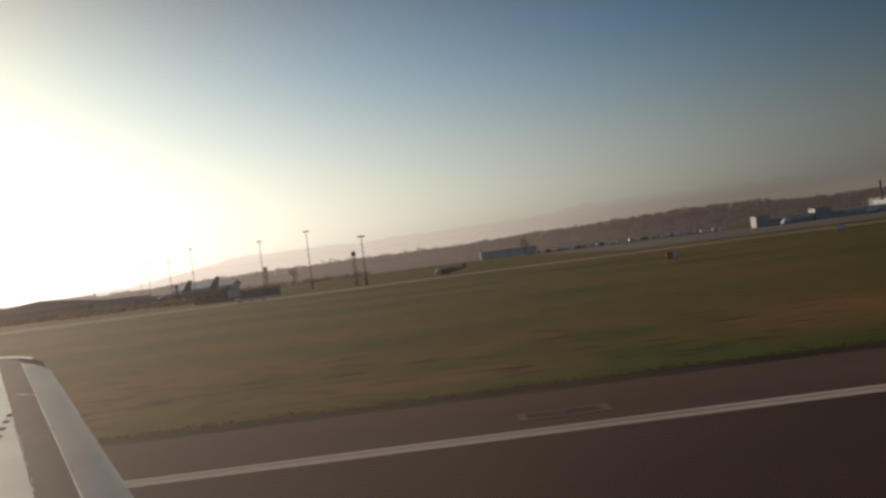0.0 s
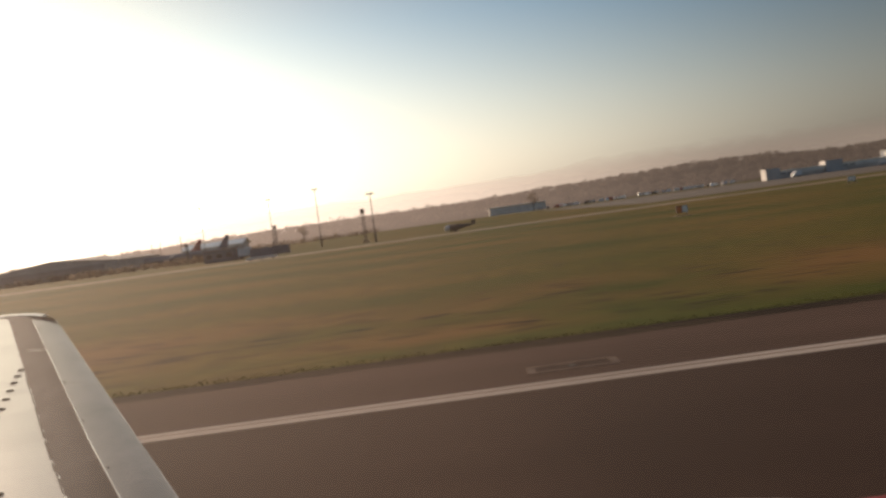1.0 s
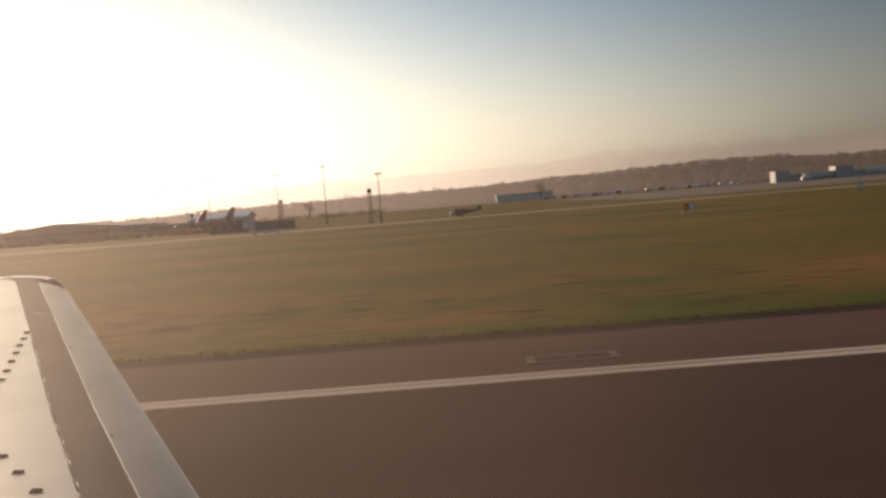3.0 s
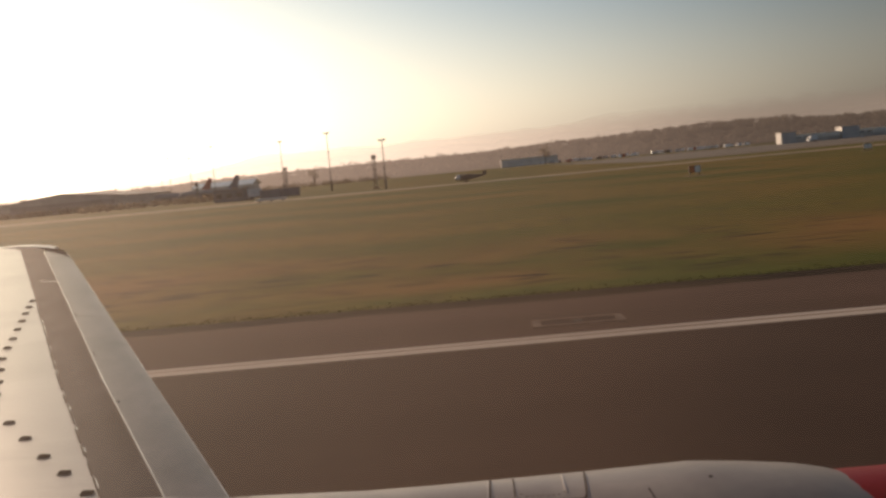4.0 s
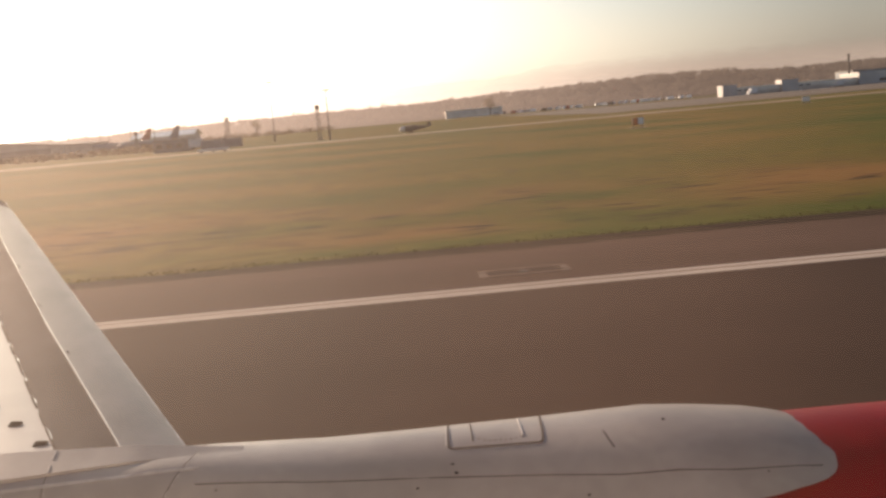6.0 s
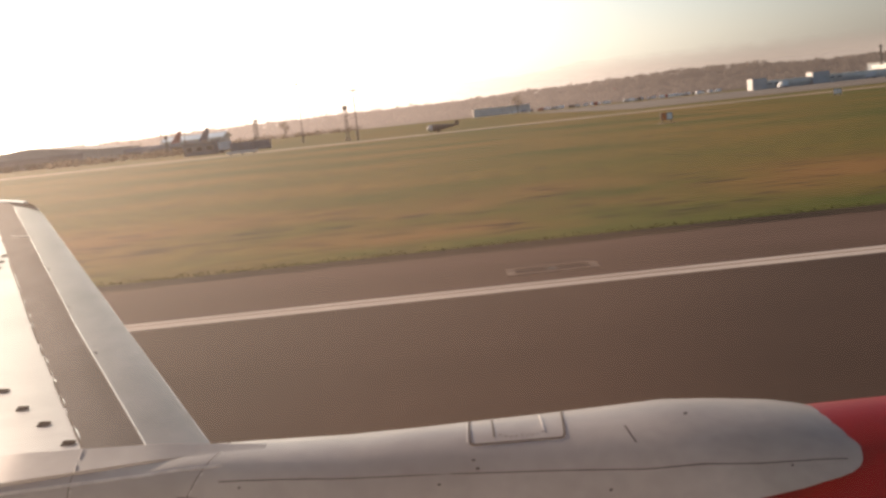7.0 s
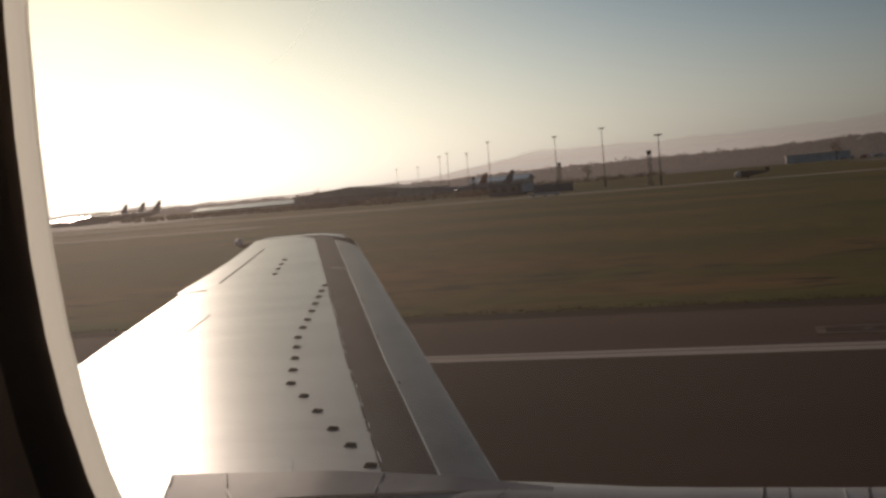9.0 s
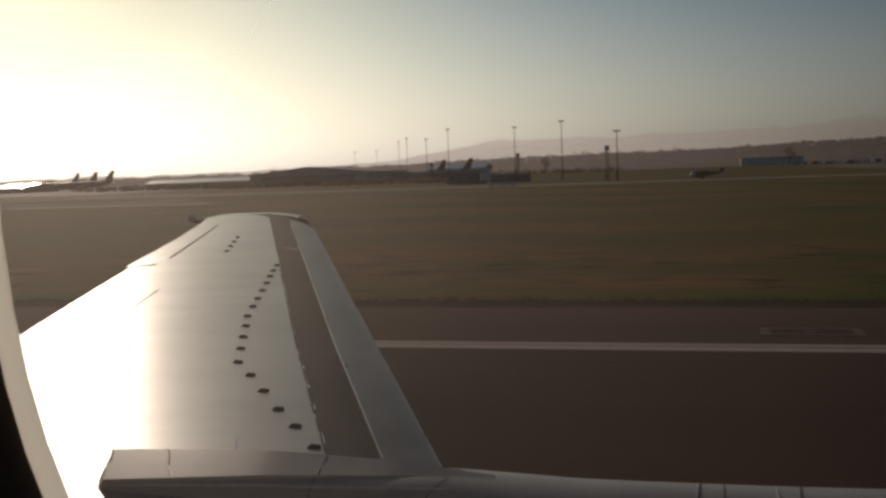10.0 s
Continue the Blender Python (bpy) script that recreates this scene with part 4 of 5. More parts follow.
def upper_z(x, y):
    """Height of the wing's upper skin."""
    s, c = lead_x(y) - x, lead_x(y) - trail_x(y)
    z = 2.306 + 0.073 * y + 0.009 * x
    s1 = 0.42
    if s < s1:
        q = 1 - s / s1
        z -= 0.105 * (1 - math.sqrt(max(0.0, 1 - q ** 1.9)))
    u = s / max(c, 0.1)
    if u > 0.5:
        z -= 0.042 * ((u - 0.5) / 0.5) ** 1.5 * min(1.0, c / 2.0)
    if y > 13.0:
        z -= 0.10 * ((y - 13.0) / 0.5) ** 2
    return z


def lower_z(x, y):
    s, c = lead_x(y) - x, lead_x(y) - trail_x(y)
    u = min(1.0, max(0.0, s / c))
    thick = 0.12 * c * (2.6 * math.sqrt(u) * (1 - u) + 0.02) / 1.0
    return upper_z(x, y) - 0.012 - thick


SPAN = [-0.1, 0.6, 1.2, 2.0, 3.0, 4.0, 5.0, 6.0, 7.0, 8.0, 8.8, 8.86, 10.0, 11.0, 12.0, 12.5, 12.8, 13.0, 13.15, 13.28, 13.38, 13.45]
CHORD = [0, 0.004, 0.012, 0.025, 0.045, 0.07, 0.1, 0.14, 0.18, 0.24, 0.32, 0.42, 0.52, 0.62, 0.72, 0.82, 0.91, 1.0]


def wing_ring(y):
    a, b = lead_x(y), trail_x(y)
    up = [(a + (b - a) * u, y, upper_z(a + (b - a) * u, y)) for u in CHORD]
    low = [(a + (b - a) * u, y, lower_z(a + (b - a) * u, y)) for u in reversed(CHORD[1:])]
    return up + low


wing = fit_part("wing", loft([wing_ring(y) for y in SPAN]), WING, "light grey painted wing with a bright tip")


def skin_strip(s0, s1, y0, y1, lift, n=12, m=40, ragged=0.0):
    """A thin sheet that follows the upper skin between two distances behind the leading edge."""
    rings = []
    for j in range(m + 1):
        y = y0 + (y1 - y0) * j / m
        f0, f1 = s0(y) + ragged * (noise.noise((y * 5, 1, 0)) + 0.6 * noise.noise((y * 17, 2, 0))), s1(y) + ragged * (noise.noise((y * 4, 3, 0)) + 0.6 * noise.noise((y * 13, 4, 0)))
        row = []
        for i in range(n + 1):
            s = f0 + (f1 - f0) * i / n
            x = lead_x(y) - s
            row.append((x, y, upper_z(x, y) + lift))
        bottom = [(p[0], p[1], p[2] - lift - 0.003) for p in reversed(row)]
        rings.append(row + bottom)
    return loft(rings)


def band_front(y):
    return lerp_table([(3, 0.268), (3.75, 0.272), (4.5, 0.284), (5.66, 0.303), (7.6, 0.305), (12.2, 0.315), (13.5, 0.32)], y)


def band_rear(y):
    return lerp_table([(3, 0.50), (3.76, 0.512), (4.5, 0.53), (5.66, 0.55), (7.6, 0.562), (12.6, 0.60), (13.5, 0.6)], y)


fit_part("fixed_leading_panel", skin_strip(band_front, band_rear, 2.6, 12.95, 0.003, 8, 170, 0.009), BAND, "darker grey panel behind the slat", wing)


def slat_mesh(y0, y1, cut=0.0):
    rings = []
    for j in range(25):
        y = y0 + (y1 - y0) * j / 24
        f = band_front(y)
        slant = cut * max(0.0, j - 18) / 6
        up = []
        for i in range(13):
            s = f * (i / 12) ** 1.8
            y = y0 + (y1 - y0) * j / 24 - slant * (1 - s / f)
            x = lead_x(y) - s
            up.append((x + (0.006 if i < 3 else 0), y, upper_z(x, y) + 0.012))
        low = []
        y = y0 + (y1 - y0) * j / 24 - slant
        for i in range(1, 8):
            s = 0.22 * (i / 7) ** 1.6
            x = lead_x(y) - s
            low.append((x + (0.006 if i < 3 else 0), y, lower_z(x, y) - 0.012))
        inner = [(lead_x(y) - 0.2, y, upper_z(lead_x(y) - 0.2, y) - 0.02)]
        rings.append(list(reversed(low)) + up + inner)
    return loft(rings)


slat = fit_part("slat", slat_mesh(3.0, 7.55), METAL, "bare metal leading-edge slat", wing)
slat = fit_part("slat", slat_mesh(7.56, 12.18, 0.5), METAL, "bare metal leading-edge slat", wing)


def line_on_wing(pairs, width, lift, n=24):
    """A narrow raised strip laid over the skin along the given (x, y) points."""
    rings = []
    for (xa, ya), (xb, yb) in zip(pairs, pairs[1:]):
        d = Vector((xb - xa, yb - ya)).normalized()
        nx, ny = -d.y * width / 2, d.x * width / 2
        for i in range(n + 1):
            t = i / n
            x, y = xa + (xb - xa) * t, ya + (yb - ya) * t
            z = upper_z(x, y)
            rings.append([(x - nx, y - ny, z - 0.003), (x - nx, y - ny, z + lift), (x + nx, y + ny, z + lift), (x + nx, y + ny, z - 0.003)])
    return loft(rings)


# bright edge behind the slat, worn seam behind the grey panel, panel seams and hinge lines


def chips(place, y0, y1, width, lift, longest, gap, seed):
    """Short chipped lengths along an edge."""
    r = random.Random(seed)
    bm, y = bmesh.new(), y0
    while y < y1:
        e = min(y1, y + r.uniform(0.2, 1.0) * longest)
        w = width * r.uniform(0.5, 1.3)
        rings = []
        for k in range(5):
            yy = y + (e - y) * k / 4
            x = place(yy)
            z = upper_z(x, yy)
            rings.append([(x - w / 2, yy, z - 0.003), (x - w / 2, yy, z + lift), (x + w / 2, yy, z + lift), (x + w / 2, yy, z - 0.003)])
        loft(rings, bm=bm)
        y = e + r.uniform(0.1, 1.0) * gap
    return bm


fit_part("edge_strip", chips(lambda y: lead_x(y) - band_front(y) - 0.003, 3.2, 12.14, 0.0045, 0.0132, 1.6, 0.05, 3), BRIGHT, "bright chipped slat edge", wing)
fit_part("seam", chips(lambda y: lead_x(y) - band_rear(y) - 0.004, 3.2, 8.2, 0.012, 0.004, 0.5, 0.12, 13), GROOVE, "dark worn seam", wing)
fit_part("paint_loss", chips(lambda y: lead_x(y) - band_front(y) + 0.016, 5.0, 12.1, 0.012, 0.0128, 0.16, 1.6, 21), BAND, "dark chipped patches along the slat edge", wing)
# highlight on the slat's rounded nose, painted as bright broken lengths
fit_part("nose_highlight", chips(lambda y: lead_x(y) - 0.010, 3.2, 11.6, 0.006, 0.016, 1.3, 0.08, 5), BRIGHT, "painted highlight line on the slat's nose", wing)
fit_part("seam_chips", chips(lambda y: lead_x(y) - band_rear(y) + 0.004, 3.4, 7.6, 0.007, 0.005, 0.12, 0.5, 8), BRIGHT, "bright chips along the seam", wing)
fit_part("seam", line_on_wing([(-6.22, 11.95), (-5.36, 9.2)], 0.02, 0.004), SEAM, "aileron hinge line", wing)
fit_part("seam", line_on_wing([(-4.446, 7.43), (-4.243, 6.675)], 0.007, 0.003), GROOVE, "", wing)
fit_part("seam", line_on_wing([(-5.3, 8.84), (-5.6, 8.84)], 0.03, 0.004, 6), SEAM, "gap between flap and aileron", wing)
fit_part("seam", line_on_wing([(-1.978, 3.86), (-1.906, 3.69)], 0.008, 0.004, 6), BRIGHT, "", wing)
fit_part("scuff", line_on_wing([(-4.25, 9.62), (-4.13, 9.52), (-3.98, 9.47)], 0.012, 0.007, 6), BRIGHT, "pale scuff", wing)

# vortex generators: two slanting rows of small dark blades, and four near the tip
ROW = [(-3.829, 8.484), (-3.734, 8.194), (-3.636, 7.901), (-3.525, 7.581), (-3.414, 7.258), (-3.298, 6.923), (-3.205, 6.636), (-3.093, 6.31), (-2.964, 6.009),
       (-2.831, 5.7), (-2.706, 5.405), (-2.575, 5.1), (-2.372, 4.837), (-2.166, 4.555), (-1.956, 4.264), (-1.769, 4.028), (-1.575, 3.772)]
ROW += [(-5.247 + 0.136 * k, 10.559 - 0.364 * k) for k in range(4)]
for x, y in ROW:
    z = upper_z(x, y)
    bm = boxes(((x - 0.025, y - 0.019, z - 0.004), (x + 0.025, y + 0.019, z + 0.004)), bevel=0.001)
    gen = fit_part("vortex_generator", bm, FINS, "small dark vortex generator", wing, False)
    fit_part("blade", prism([(x - 0.026, z + 0.004), (x + 0.03, z + 0.004), (x + 0.026, z + 0.011), (x - 0.014, z + 0.014)], y - 0.004, y + 0.004), FINS, "", gen, False)

# wing tip: bright cap with a dark notch at the slat's end, and the trailing lamp pod
rings = []
for i in range(15):
    u = i / 14
    y = 12.60 + 0.72 * math.sin(u * math.pi / 2) ** 0.9
    x = -5.30 - 1.6 * u
    x = min(x, lead_x(y) - 0.02)
    z = upper_z(x, y) + 0.012
    rings.append([(x, y - 0.11, z - 0.01), (x, y - 0.10, z + 0.008), (x, y + 0.03, z + 0.014), (x, y + 0.10, z - 0.03), (x, y + 0.05, z - 0.06)])
tip = fit_part("tip_cap", loft(rings), HULL, "bright white wing-tip cap", wing)
fit_part("slat_end", skin_strip(lambda y: 0.0, lambda y: band_front(y) + 0.01, 11.6, 12.66, 0.006, 10, 20), SEAM, "dark gap at the slat's end", wing)
pod = fit_part("lamp_pod", loft([[(-6.95 - 0.26 * u, 13.1 + math.cos(a) * 0.05 * r, 3.115 + math.sin(a) * 0.035 * r) for a in (k * math.pi / 5 for k in range(10))]
                                 for u, r in ((0, 1.2), (0.5, 1.1), (0.85, 0.8), (1, 0.4))]), STEEL, "dark trailing lamp pod", wing)
bm = bmesh.new()
bmesh.ops.create_uvsphere(bm, u_segments=12, v_segments=8, radius=0.062, matrix=Matrix.Translation((-7.23, 13.1, 3.165)))
fit_part("lens", bm, HULL, "bright white lamp lens", pod)

# ---- engine: grey fairing over the wing, red nacelle ahead ----
AX_Y = 3.36


def fair_top(x):
    return lerp_table([(-2.4, 2.548), (-1.6, 2.597), (-1.0, 2.614), (-0.8, 2.608), (-0.45, 2.59), (0.3, 2.588), (0.72, 2.59), (0.9, 2.572), (1.1, 2.545), (1.4, 2.475)], x)


def fair_half(x):
    return lerp_table([(-2.4, 0.17), (-1.3, 0.235), (-0.7, 0.31), (-0.2, 0.41), (0.3, 0.52), (0.8, 0.67), (1.2, 0.78), (1.5, 0.80)], x)


def fair_power(x):
    return lerp_table([(-2.4, 3.0), (-1.6, 2.8), (-1.1, 2.6), (-0.7, 2.4), (-0.2, 2.15), (0.4, 2.1), (1.2, 2.05)], x)


def fair_point(x, a):
    h, p = fair_half(x), fair_power(x)
    c, s = math.cos(a), math.sin(a)
    depth = max(0.34, h)
    y = AX_Y - h * math.copysign(abs(c) ** (2 / p), c)
    z = fair_top(x) - depth + depth * math.copysign(abs(s) ** (2 / p), s)
    return y, z


def fair_end(a):
    """Where the grey ends on the red nacelle, by angle from the inboard side over the top."""
    d = math.degrees(a)
    return lerp_table([(-40, 0.35), (0, 0.5), (30, 0.66), (50, 0.86), (55, 1.01), (61, 1.16), (64.5, 1.215), (68, 1.245), (73, 1.262), (79, 1.265), (88, 1.262), (94, 1.25), (101, 1.215), (107, 1.17), (120, 1.05), (180, 0.7)], d)


angles = [radians(-40 + 2.5 * k) for k in range(87)]
rings = []
for i in range(61):
    u = i / 60
    ring = []
    for a in angles:
        start = -2.22 - 0.12 * min(1.0, max(0.0, (radians(60) - a) / radians(60)))
        x = start + (fair_end(a) - start) * u
        y, z = fair_point(x, a)
        ring.append((x, y, z))
    rings.append(ring)
bm = loft(rings, closed=False)
mid = [sum((Vector(p) for p in rings[0]), Vector()) / len(angles)]
bm.verts.ensure_lookup_table()
edge = bm.verts[:len(angles)]
edge.sort(key=lambda v: math.atan2(v.co.z - 2.4, v.co.y - AX_Y))
bm.faces.new(edge)
engine = fit_part("engine_fairing", bm, COWL, "silver-grey engine fairing reaching back over the wing")


def arc_on_fairing(path, width, lift):
    """A raised strip on the fairing along (x, angle in degrees) points."""
    rows = []
    for (x0, a0), (x1, a1) in zip(path, path[1:]):
        for i in range(9):
            t = i / 8
            rows.append((x0 + (x1 - x0) * t, a0 + (a1 - a0) * t))
    rings = []
    for k, (x, a) in enumerate(rows):
        y, z = fair_point(x, radians(a))
        y2, z2 = fair_point(x + 0.01, radians(a))
        y3, z3 = fair_point(x, radians(a + 0.5))
        p = Vector((x, y, z))
        n = (Vector((x + 0.01, y2, z2)) - p).cross(Vector((x, y3, z3)) - p).normalized()
        if n.z < 0:
            n = -n
        j = min(k, len(rows) - 2)
        xa, aa = rows[j]
        xb, ab = rows[j + 1]
        if (xa, aa) == (xb, ab):
            xa, aa = rows[j - 1]
        d = (Vector((xb, *fair_point(xb, radians(ab)))) - Vector((xa, *fair_point(xa, radians(aa))))).normalized()
        side = d.cross(n).normalized() * width / 2
        rings.append([tuple(p - side - n * 0.004), tuple(p - side + n * lift), tuple(p + side + n * lift), tuple(p + side - n * 0.004)])
    return loft(rings)


hatch = fit_part("hatch", arc_on_fairing([(0.0, 104), (-0.006, 79), (-0.003, 76), (0.008, 75), (0.30, 75.5), (0.31, 76.2), (0.316, 78.5), (0.335, 104)], 0.007, 0.003), GROOVE, "inset access hatch outline", engine)
fit_part("hatch_edge", arc_on_fairing([(-0.008, 102), (-0.014, 77)], 0.005, 0.003), COWL_PALE, "pale worn hatch edge", hatch)
fit_part("hatch_edge", arc_on_fairing([(0.252, 102), (0.25, 81)], 0.006, 0.003), COWL_PALE, "pale worn hatch edge", hatch)
fit_part("latch", arc_on_fairing([(0.08, 102), (0.078, 80)], 0.005, 0.002), GROOVE, "", hatch)
for k in range(9):
    x, a = 0.10 + 0.018 * k, radians(79.5 + (2.2 if k in (0, 8) else 0) + 0.4 * math.sin(k * 2.1))
    y, z = fair_point(x, a)
    fit_part("rivet", tubes(((x, y, z - 0.003), (x, y, z + 0.0015), 0.0035, 0.003), n=8), GROOVE, "", hatch)


def dashes_on_fairing(path, width, lift, count, fill, seed):
    """A worn joint: uneven bright lengths along (x, angle) points."""
    r = random.Random(seed)
    for i in range(count):
        t0 = (i + r.uniform(0, 0.2)) / count
        t1 = t0 + fill * r.uniform(0.5, 1.0) / count
        at = lambda t: (lerp_table([(k / (len(path) - 1), p[0]) for k, p in enumerate(path)], t), lerp_table([(k / (len(path) - 1), p[1]) for k, p in enumerate(path)], t))
        fit_part("joint", arc_on_fairing([at(t0), at(t1)], width * r.uniform(0.6, 1.2), lift), COWL_PALE, "bright worn joint", engine)


fit_part("joint", arc_on_fairing([(-0.86, 120), (-0.87, 90), (-0.98, 30)], 0.003, 0.001), GROOVE, "fine panel joint", engine)
dashes_on_fairing([(-0.868, 88), (-0.90, 68), (-0.97, 36)], 0.004, 0.0015, 9, 0.5, 1)
fit_part("joint", arc_on_fairing([(-1.38, 110), (-1.37, 60), (-1.36, 15)], 0.003, 0.001), GROOVE, "fine panel joint", engine)
dashes_on_fairing([(-1.365, 70), (-1.36, 50), (-1.355, 30)], 0.004, 0.0015, 7, 0.45, 2)

# sloping spine on the rear of the fairing, with a bright chipped joint and rear edge
RIDGE_LINE = [(-2.34, (3.47, 2.618)), (-1.6, (3.43, 2.650)), (-1.1, (3.40, 2.641)), (-0.72, (3.38, 2.608))]
CREASE_LINE = [(-2.34, (3.25, 2.556)), (-1.6, (3.27, 2.602)), (-1.1, (3.30, 2.616)), (-0.72, (3.34, 2.604))]


def spine_point(x, u):
    """u runs from the crease (0) to the ridge (1)."""
    r = [lerp_table([(a, p[i]) for a, p in RIDGE_LINE], x) for i in (0, 1)]
    c = [lerp_table([(a, p[i]) for a, p in CREASE_LINE], x) for i in (0, 1)]
    return c[0] + (r[0] - c[0]) * u, c[1] + (r[1] - c[1]) * u


rings = []
for i in range(33):
    x = -2.34 + 1.62 * i / 32
    sweep = 0.10 * (1 - i / 32)
    ring = []
    for u in (0, 0.25, 0.5, 0.75, 0.95, 1.0):
        xx = x + sweep * (1 - u)
        ring.append((xx, *spine_point(xx, u)))
    y, z = spine_point(x, 1)
    y0, z0 = spine_point(x, 0)
    ring += [(x, y + 0.02, z - 0.012), (x, y + 0.05, z - 0.16), (x, y0 + 0.01, z0 - 0.12)]
    rings.append(ring)
spine = fit_part("spine", loft(rings), COWL, "sloping grey spine of the fairing", engine)


def strip_on_spine(path, width, lift, label):
    """A narrow strip across the spine along (x, u) points."""
    rings = []
    for x, u in path:
        y, z = spine_point(x, u)
        rings.append([(x - width / 2, y, z - 0.004), (x - width / 2, y, z + lift), (x + width / 2, y, z + lift), (x + width / 2, y, z - 0.004)])
    fit_part("joint", loft(rings), COWL_PALE, label, spine)


strip_on_spine([(-2.075, 1.0), (-2.06, 0.85), (-2.03, 0.6), (-2.025, 0.5), (-1.99, 0.28), (-1.975, 0.2), (-1.945, 0.0)], 0.012, 0.003, "bright chipped joint")
strip_on_spine([(-2.335, 0.99), (-2.30, 0.66)], 0.006, 0.003, "bright rear edge")
strip_on_spine([(-1.376, 1.0), (-1.374, 0.6)], 0.004, 0.002, "")
strip_on_spine([(-1.372, 0.35), (-1.368, 0.0)], 0.004, 0.002, "")
# highlight along the crease, painted as a thin pale strip
fit_part("crease_highlight", arc_on_fairing([(-2.21, 66), (-1.6, 64), (-1.1, 66), (-0.85, 70)], 0.012, 0.003), COWL_PALE, "painted highlight along the crease under the spine", engine)
fit_part("joint", arc_on_fairing([(0.522, 80), (0.528, 75), (0.538, 70)], 0.005, 0.001), GROOVE, "short dark scratch", engine)
fit_part("joint", arc_on_fairing([(-0.85, 55), (-0.08, 57.5), (0.54, 58), (0.9, 61.5), (1.1, 65), (1.19, 67)], 0.004, 0.001), GROOVE, "dark lower crease", engine)
for x, a, r in ((-0.55, 35, 0.007), (-0.3, 40, 0.006), (0.0, 65, 0.006), (0.01, 60, 0.007), (-0.12, 52, 0.006), (-0.24, 44, 0.006), (0.42, 50, 0.006), (0.74, 85, 0.007), (1.0, 62, 0.005),
                (-0.78, 50, 0.005), (-1.8, 30, 0.005), (-1.65, 26, 0.004), (-2.1, 30, 0.004), (-1.15, 30, 0.005), (-2.2, 40, 0.005)):
    y, z = fair_point(x, radians(a))
    bm = bmesh.new()
    bmesh.ops.create_uvsphere(bm, u_segments=8, v_segments=5, radius=r, matrix=Matrix.Translation((x, y, z)) @ Matrix.Diagonal((1, 1, 0.5, 1)))
    fit_part("fastener", bm, COWL_PALE if x < -1 else SEAM, "", engine)

NAC = [(-0.6, 0.50), (0.0, 0.60), (0.5, 0.66), (0.9, 0.692), (1.2, 0.70), (1.5, 0.70), (1.8, 0.695), (2.1, 0.68), (2.35, 0.65), (2.45, 0.62)]
rings = [[(x, AX_Y + math.cos(t) * r, 1.816 + math.sin(t) * r) for t in (k * math.pi / 24 for k in range(48))] for x, r in NAC]
nacelle = fit_part("nacelle", loft(rings, caps=False), RED, "glossy red engine nacelle")
lip = [[(x, AX_Y + math.cos(t) * r, 1.816 + math.sin(t) * r) for t in (k * math.pi / 24 for k in range(48))]
       for x, r in ((2.45, 0.62), (2.5, 0.60), (2.5, 0.58), (2.42, 0.55), (2.0, 0.56), (1.7, 0.56))]
fit_part("intake_lip", loft(lip, caps=False), METAL, "bare metal intake lip", nacelle)
fit_part("fan_disc", tubes(((1.75, AX_Y, 1.816), (1.7, AX_Y, 1.816), 0.56, 0.56), n=32), STEEL, "dark fan", nacelle)
fit_part("spinner", tubes(((1.75, AX_Y, 1.816), (2.05, AX_Y, 1.816), 0.2, 0.02), n=20), STEEL, "", nacelle)
fit_part("core_nozzle", tubes(((-0.6, AX_Y, 1.8), (-1.5, AX_Y, 1.8), 0.5, 0.3), n=28), METAL, "", nacelle)
fit_part("pylon", prism([(-2.2, 2.2), (0.9, 2.2), (0.9, 2.5), (-2.2, 2.45)], AX_Y - 0.14, AX_Y + 0.14), COWL, "", engine)

# ---- fuselage shell with the window opening ----
WX, WZ, WA, WB, WP = 0.0, 3.727, 0.2448, 0.268, 2.5


def window_ring(grow, y, n=64):
    out = []
    for k in range(n):
        a = 2 * math.pi * k / n
        c, s = math.cos(a), math.sin(a)
        out.append((WX + (WA + grow) * math.copysign(abs(c) ** (2 / WP), c), y, WZ + (WB + grow) * math.copysign(abs(s) ** (2 / WP), s)))
    return out


surround = fit_part("window_surround", loft([window_ring(-0.001, 0.2840), window_ring(0.002, 0.2833), window_ring(0.0045, 0.2823), window_ring(0.006, 0.281), window_ring(0.0065, 0.280)], caps=False), CREAM, "cream reveal round the cabin window")
fit_part("seal", loft([window_ring(0.0065, 0.280), window_ring(0.0095, 0.2755), window_ring(0.02, 0.27)], caps=False), RUBBER, "dark window seal", surround)
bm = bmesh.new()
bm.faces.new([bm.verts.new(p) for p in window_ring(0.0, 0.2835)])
pane = fit_part("window_pane", bm, PANE, "clear window pane with dust and painted glare veil", surround, False)
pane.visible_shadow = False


def square_ring(y, h, n=64):
    out = []
    for k in range(n):
        a = 2 * math.pi * k / n
        c, s = math.cos(a), math.sin(a)
        m = max(abs(c), abs(s))
        out.append((WX + h * c / m, y, WZ + h * s / m))
    return out


fit_part("side_lining", loft([window_ring(0.02, 0.27), window_ring(0.03, 0.255), window_ring(0.06, 0.23), square_ring(0.20, 0.48)], caps=False), CABIN, "shaded brown cabin lining", surround)
fit_part("outer_skin", loft([window_ring(0.03, 0.292), window_ring(0.05, 0.31), square_ring(0.32, 0.48)], caps=False), HULL, "white outer skin round the window", surround)

# the hull: a tube with a gap where the window panel sits, its inner side lined
CY, CZ, R_OUT = -1.62, 3.33, 1.98
rings_out, rings_in = [], []
stations = [-9, -7, -5, -3.5, -2, -1, -0.48, 0.48, 1, 2, 3.5, 5, 7]
ang = [radians(a) for a in (-90, -70, -50, -35, -20, -8, -1.2, 27.6, 40, 55, 70, 90, 110, 130, 150, 170, 190, 210, 230, 250)]


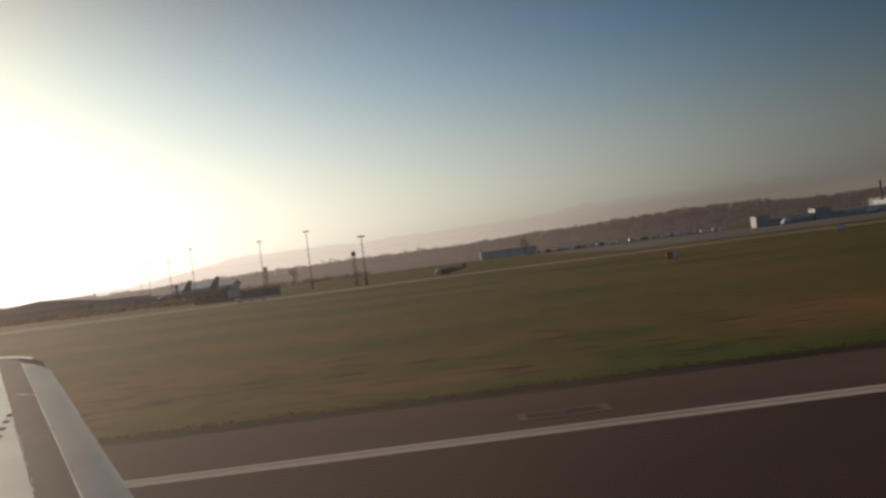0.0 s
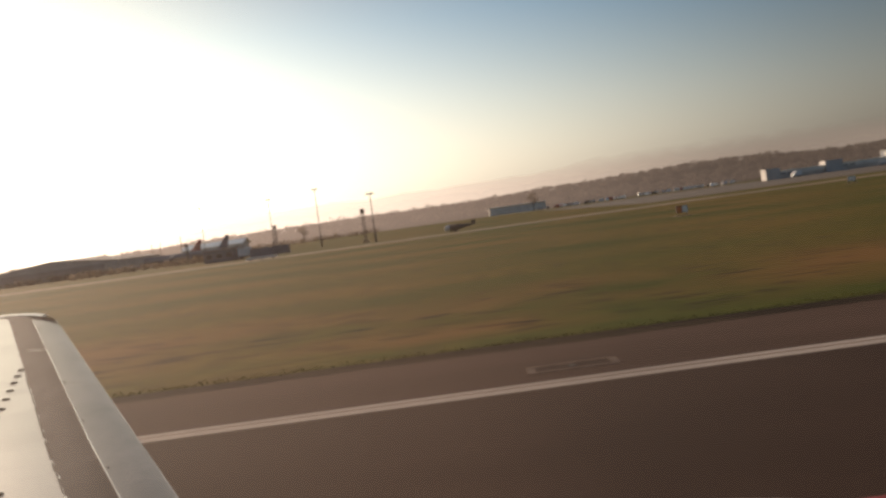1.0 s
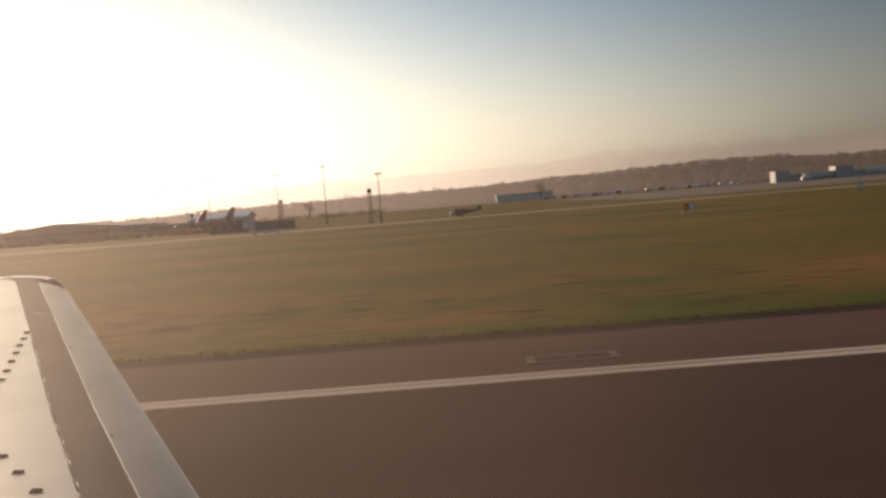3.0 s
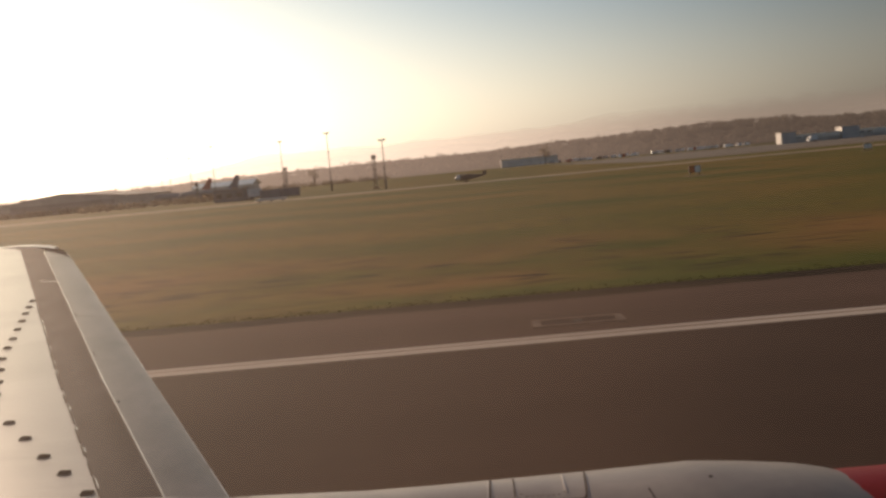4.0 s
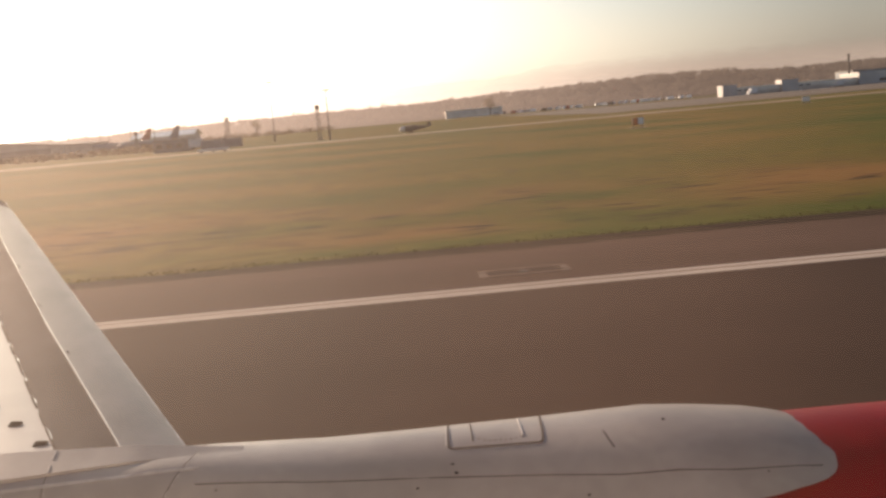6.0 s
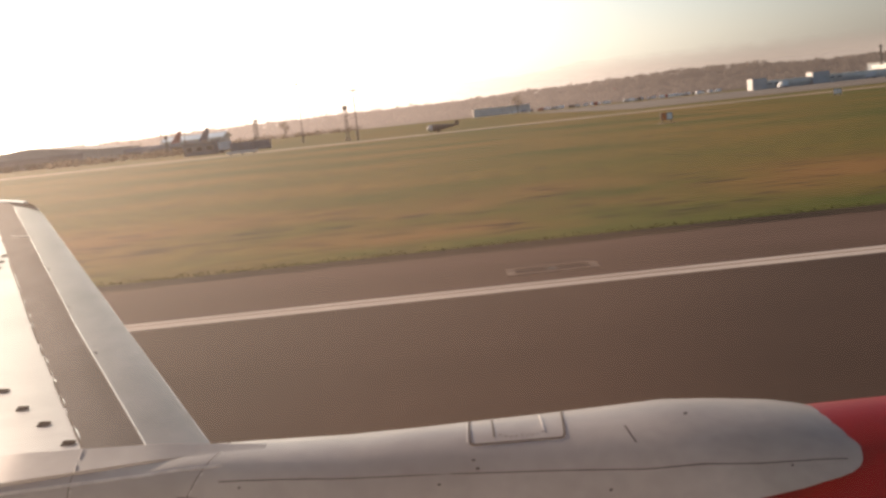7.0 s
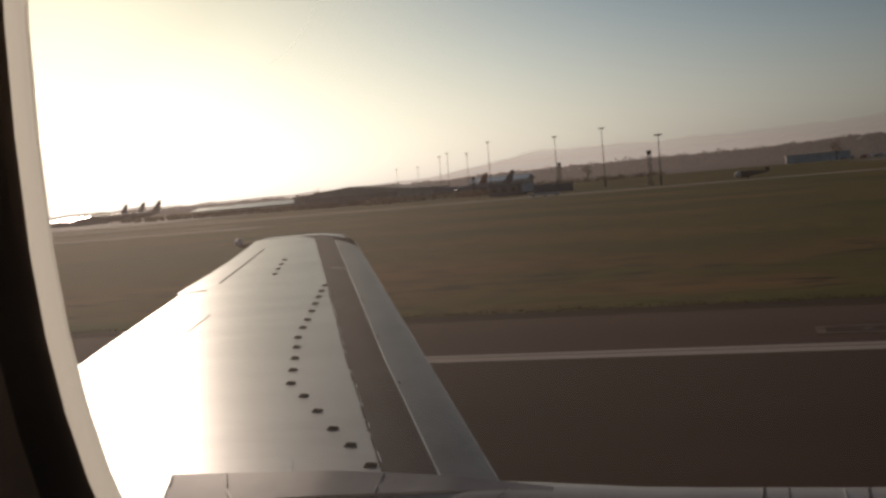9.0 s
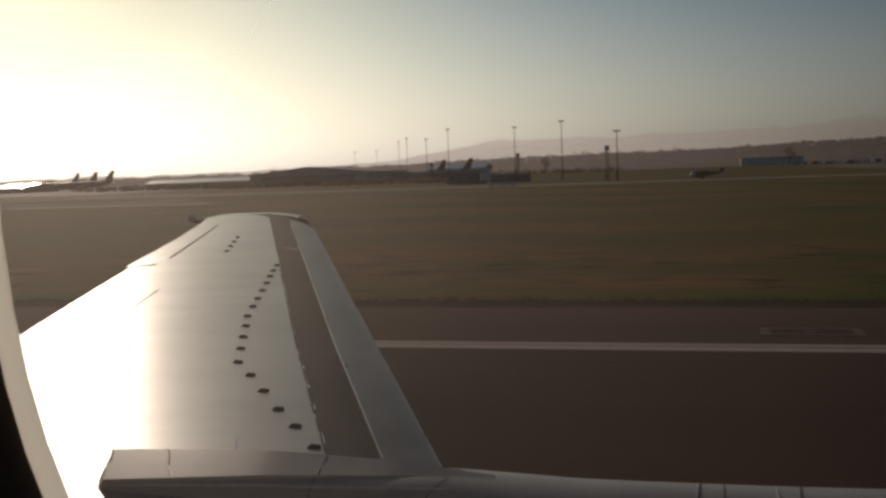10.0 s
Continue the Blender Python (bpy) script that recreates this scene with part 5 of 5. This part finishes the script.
def hull(r, name, mat, label):
    bm = bmesh.new()
    vs = [[bm.verts.new((x, CY + math.cos(a) * r, CZ + math.sin(a) * r)) for a in ang] for x in stations]
    for i in range(len(stations) - 1):
        for k in range(len(ang)):
            if stations[i] == -0.48 and k == 6 or stations[i] in (-3.5, -1, 2) and k == 14:
                continue
            k2 = (k + 1) % len(ang)
            bm.faces.new((vs[i][k], vs[i][k2], vs[i + 1][k2], vs[i + 1][k]))
    # rounded nose and tapering tail close the tube
    for end, rows in ((vs[-1], ((8.5, 0.97, -0.02), (10.0, 0.84, -0.12), (11.2, 0.6, -0.28), (11.9, 0.34, -0.4), (12.2, 0.08, -0.46))),
                      (vs[0], ((-11, 0.95, 0.05), (-13.5, 0.74, 0.3), (-16, 0.46, 0.6), (-18, 0.2, 0.85), (-18.6, 0.06, 0.92)))):
        last = end
        for x, k, up in rows:
            ring = [bm.verts.new((x, CY + math.cos(a) * r * k, CZ + up + math.sin(a) * r * k)) for a in ang]
            for i in range(len(ang)):
                bm.faces.new((last[i], last[(i + 1) % len(ang)], ring[(i + 1) % len(ang)], ring[i]))
            last = ring
        bm.faces.new(last)
    return fit_part(name, bm, mat, label)


# unseen far-side openings with panes, added to light the cabin lining
for x0, x1 in ((-3.5, -2), (-1, -0.48), (2, 3.5)):
    a0, a1 = ang[14], ang[15]
    bm = bmesh.new()
    r = R_OUT - 0.045
    bm.faces.new([bm.verts.new((x, CY + math.cos(a) * r, CZ + math.sin(a) * r)) for x, a in ((x0, a0), (x0, a1), (x1, a1), (x1, a0))])
    far_pane = fit_part("window_pane", bm, PANE, "unseen far-side pane added to let light into the cabin", None, False)
    far_pane.visible_shadow = False
hull(R_OUT, "fuselage", HULL, "white painted fuselage")
hull(R_OUT - 0.09, "cabin", CABIN, "brown-lined cabin behind the window")

for s in (-1, 1):
    y = -1.62 + s * 2.6
    gear = fit_part("main_gear", tubes(((-2.6, y, 0.5), (-2.6, y, 2.05), 0.13, 0.15), n=14), STEEL, "main landing gear leg")
    for k in (-0.3, 0.3):
        fit_part("wheel", tubes(((-2.6, y + k - 0.16, 0.5), (-2.6, y + k + 0.16, 0.5), 0.5, 0.5), n=24), TYRE, "", gear)
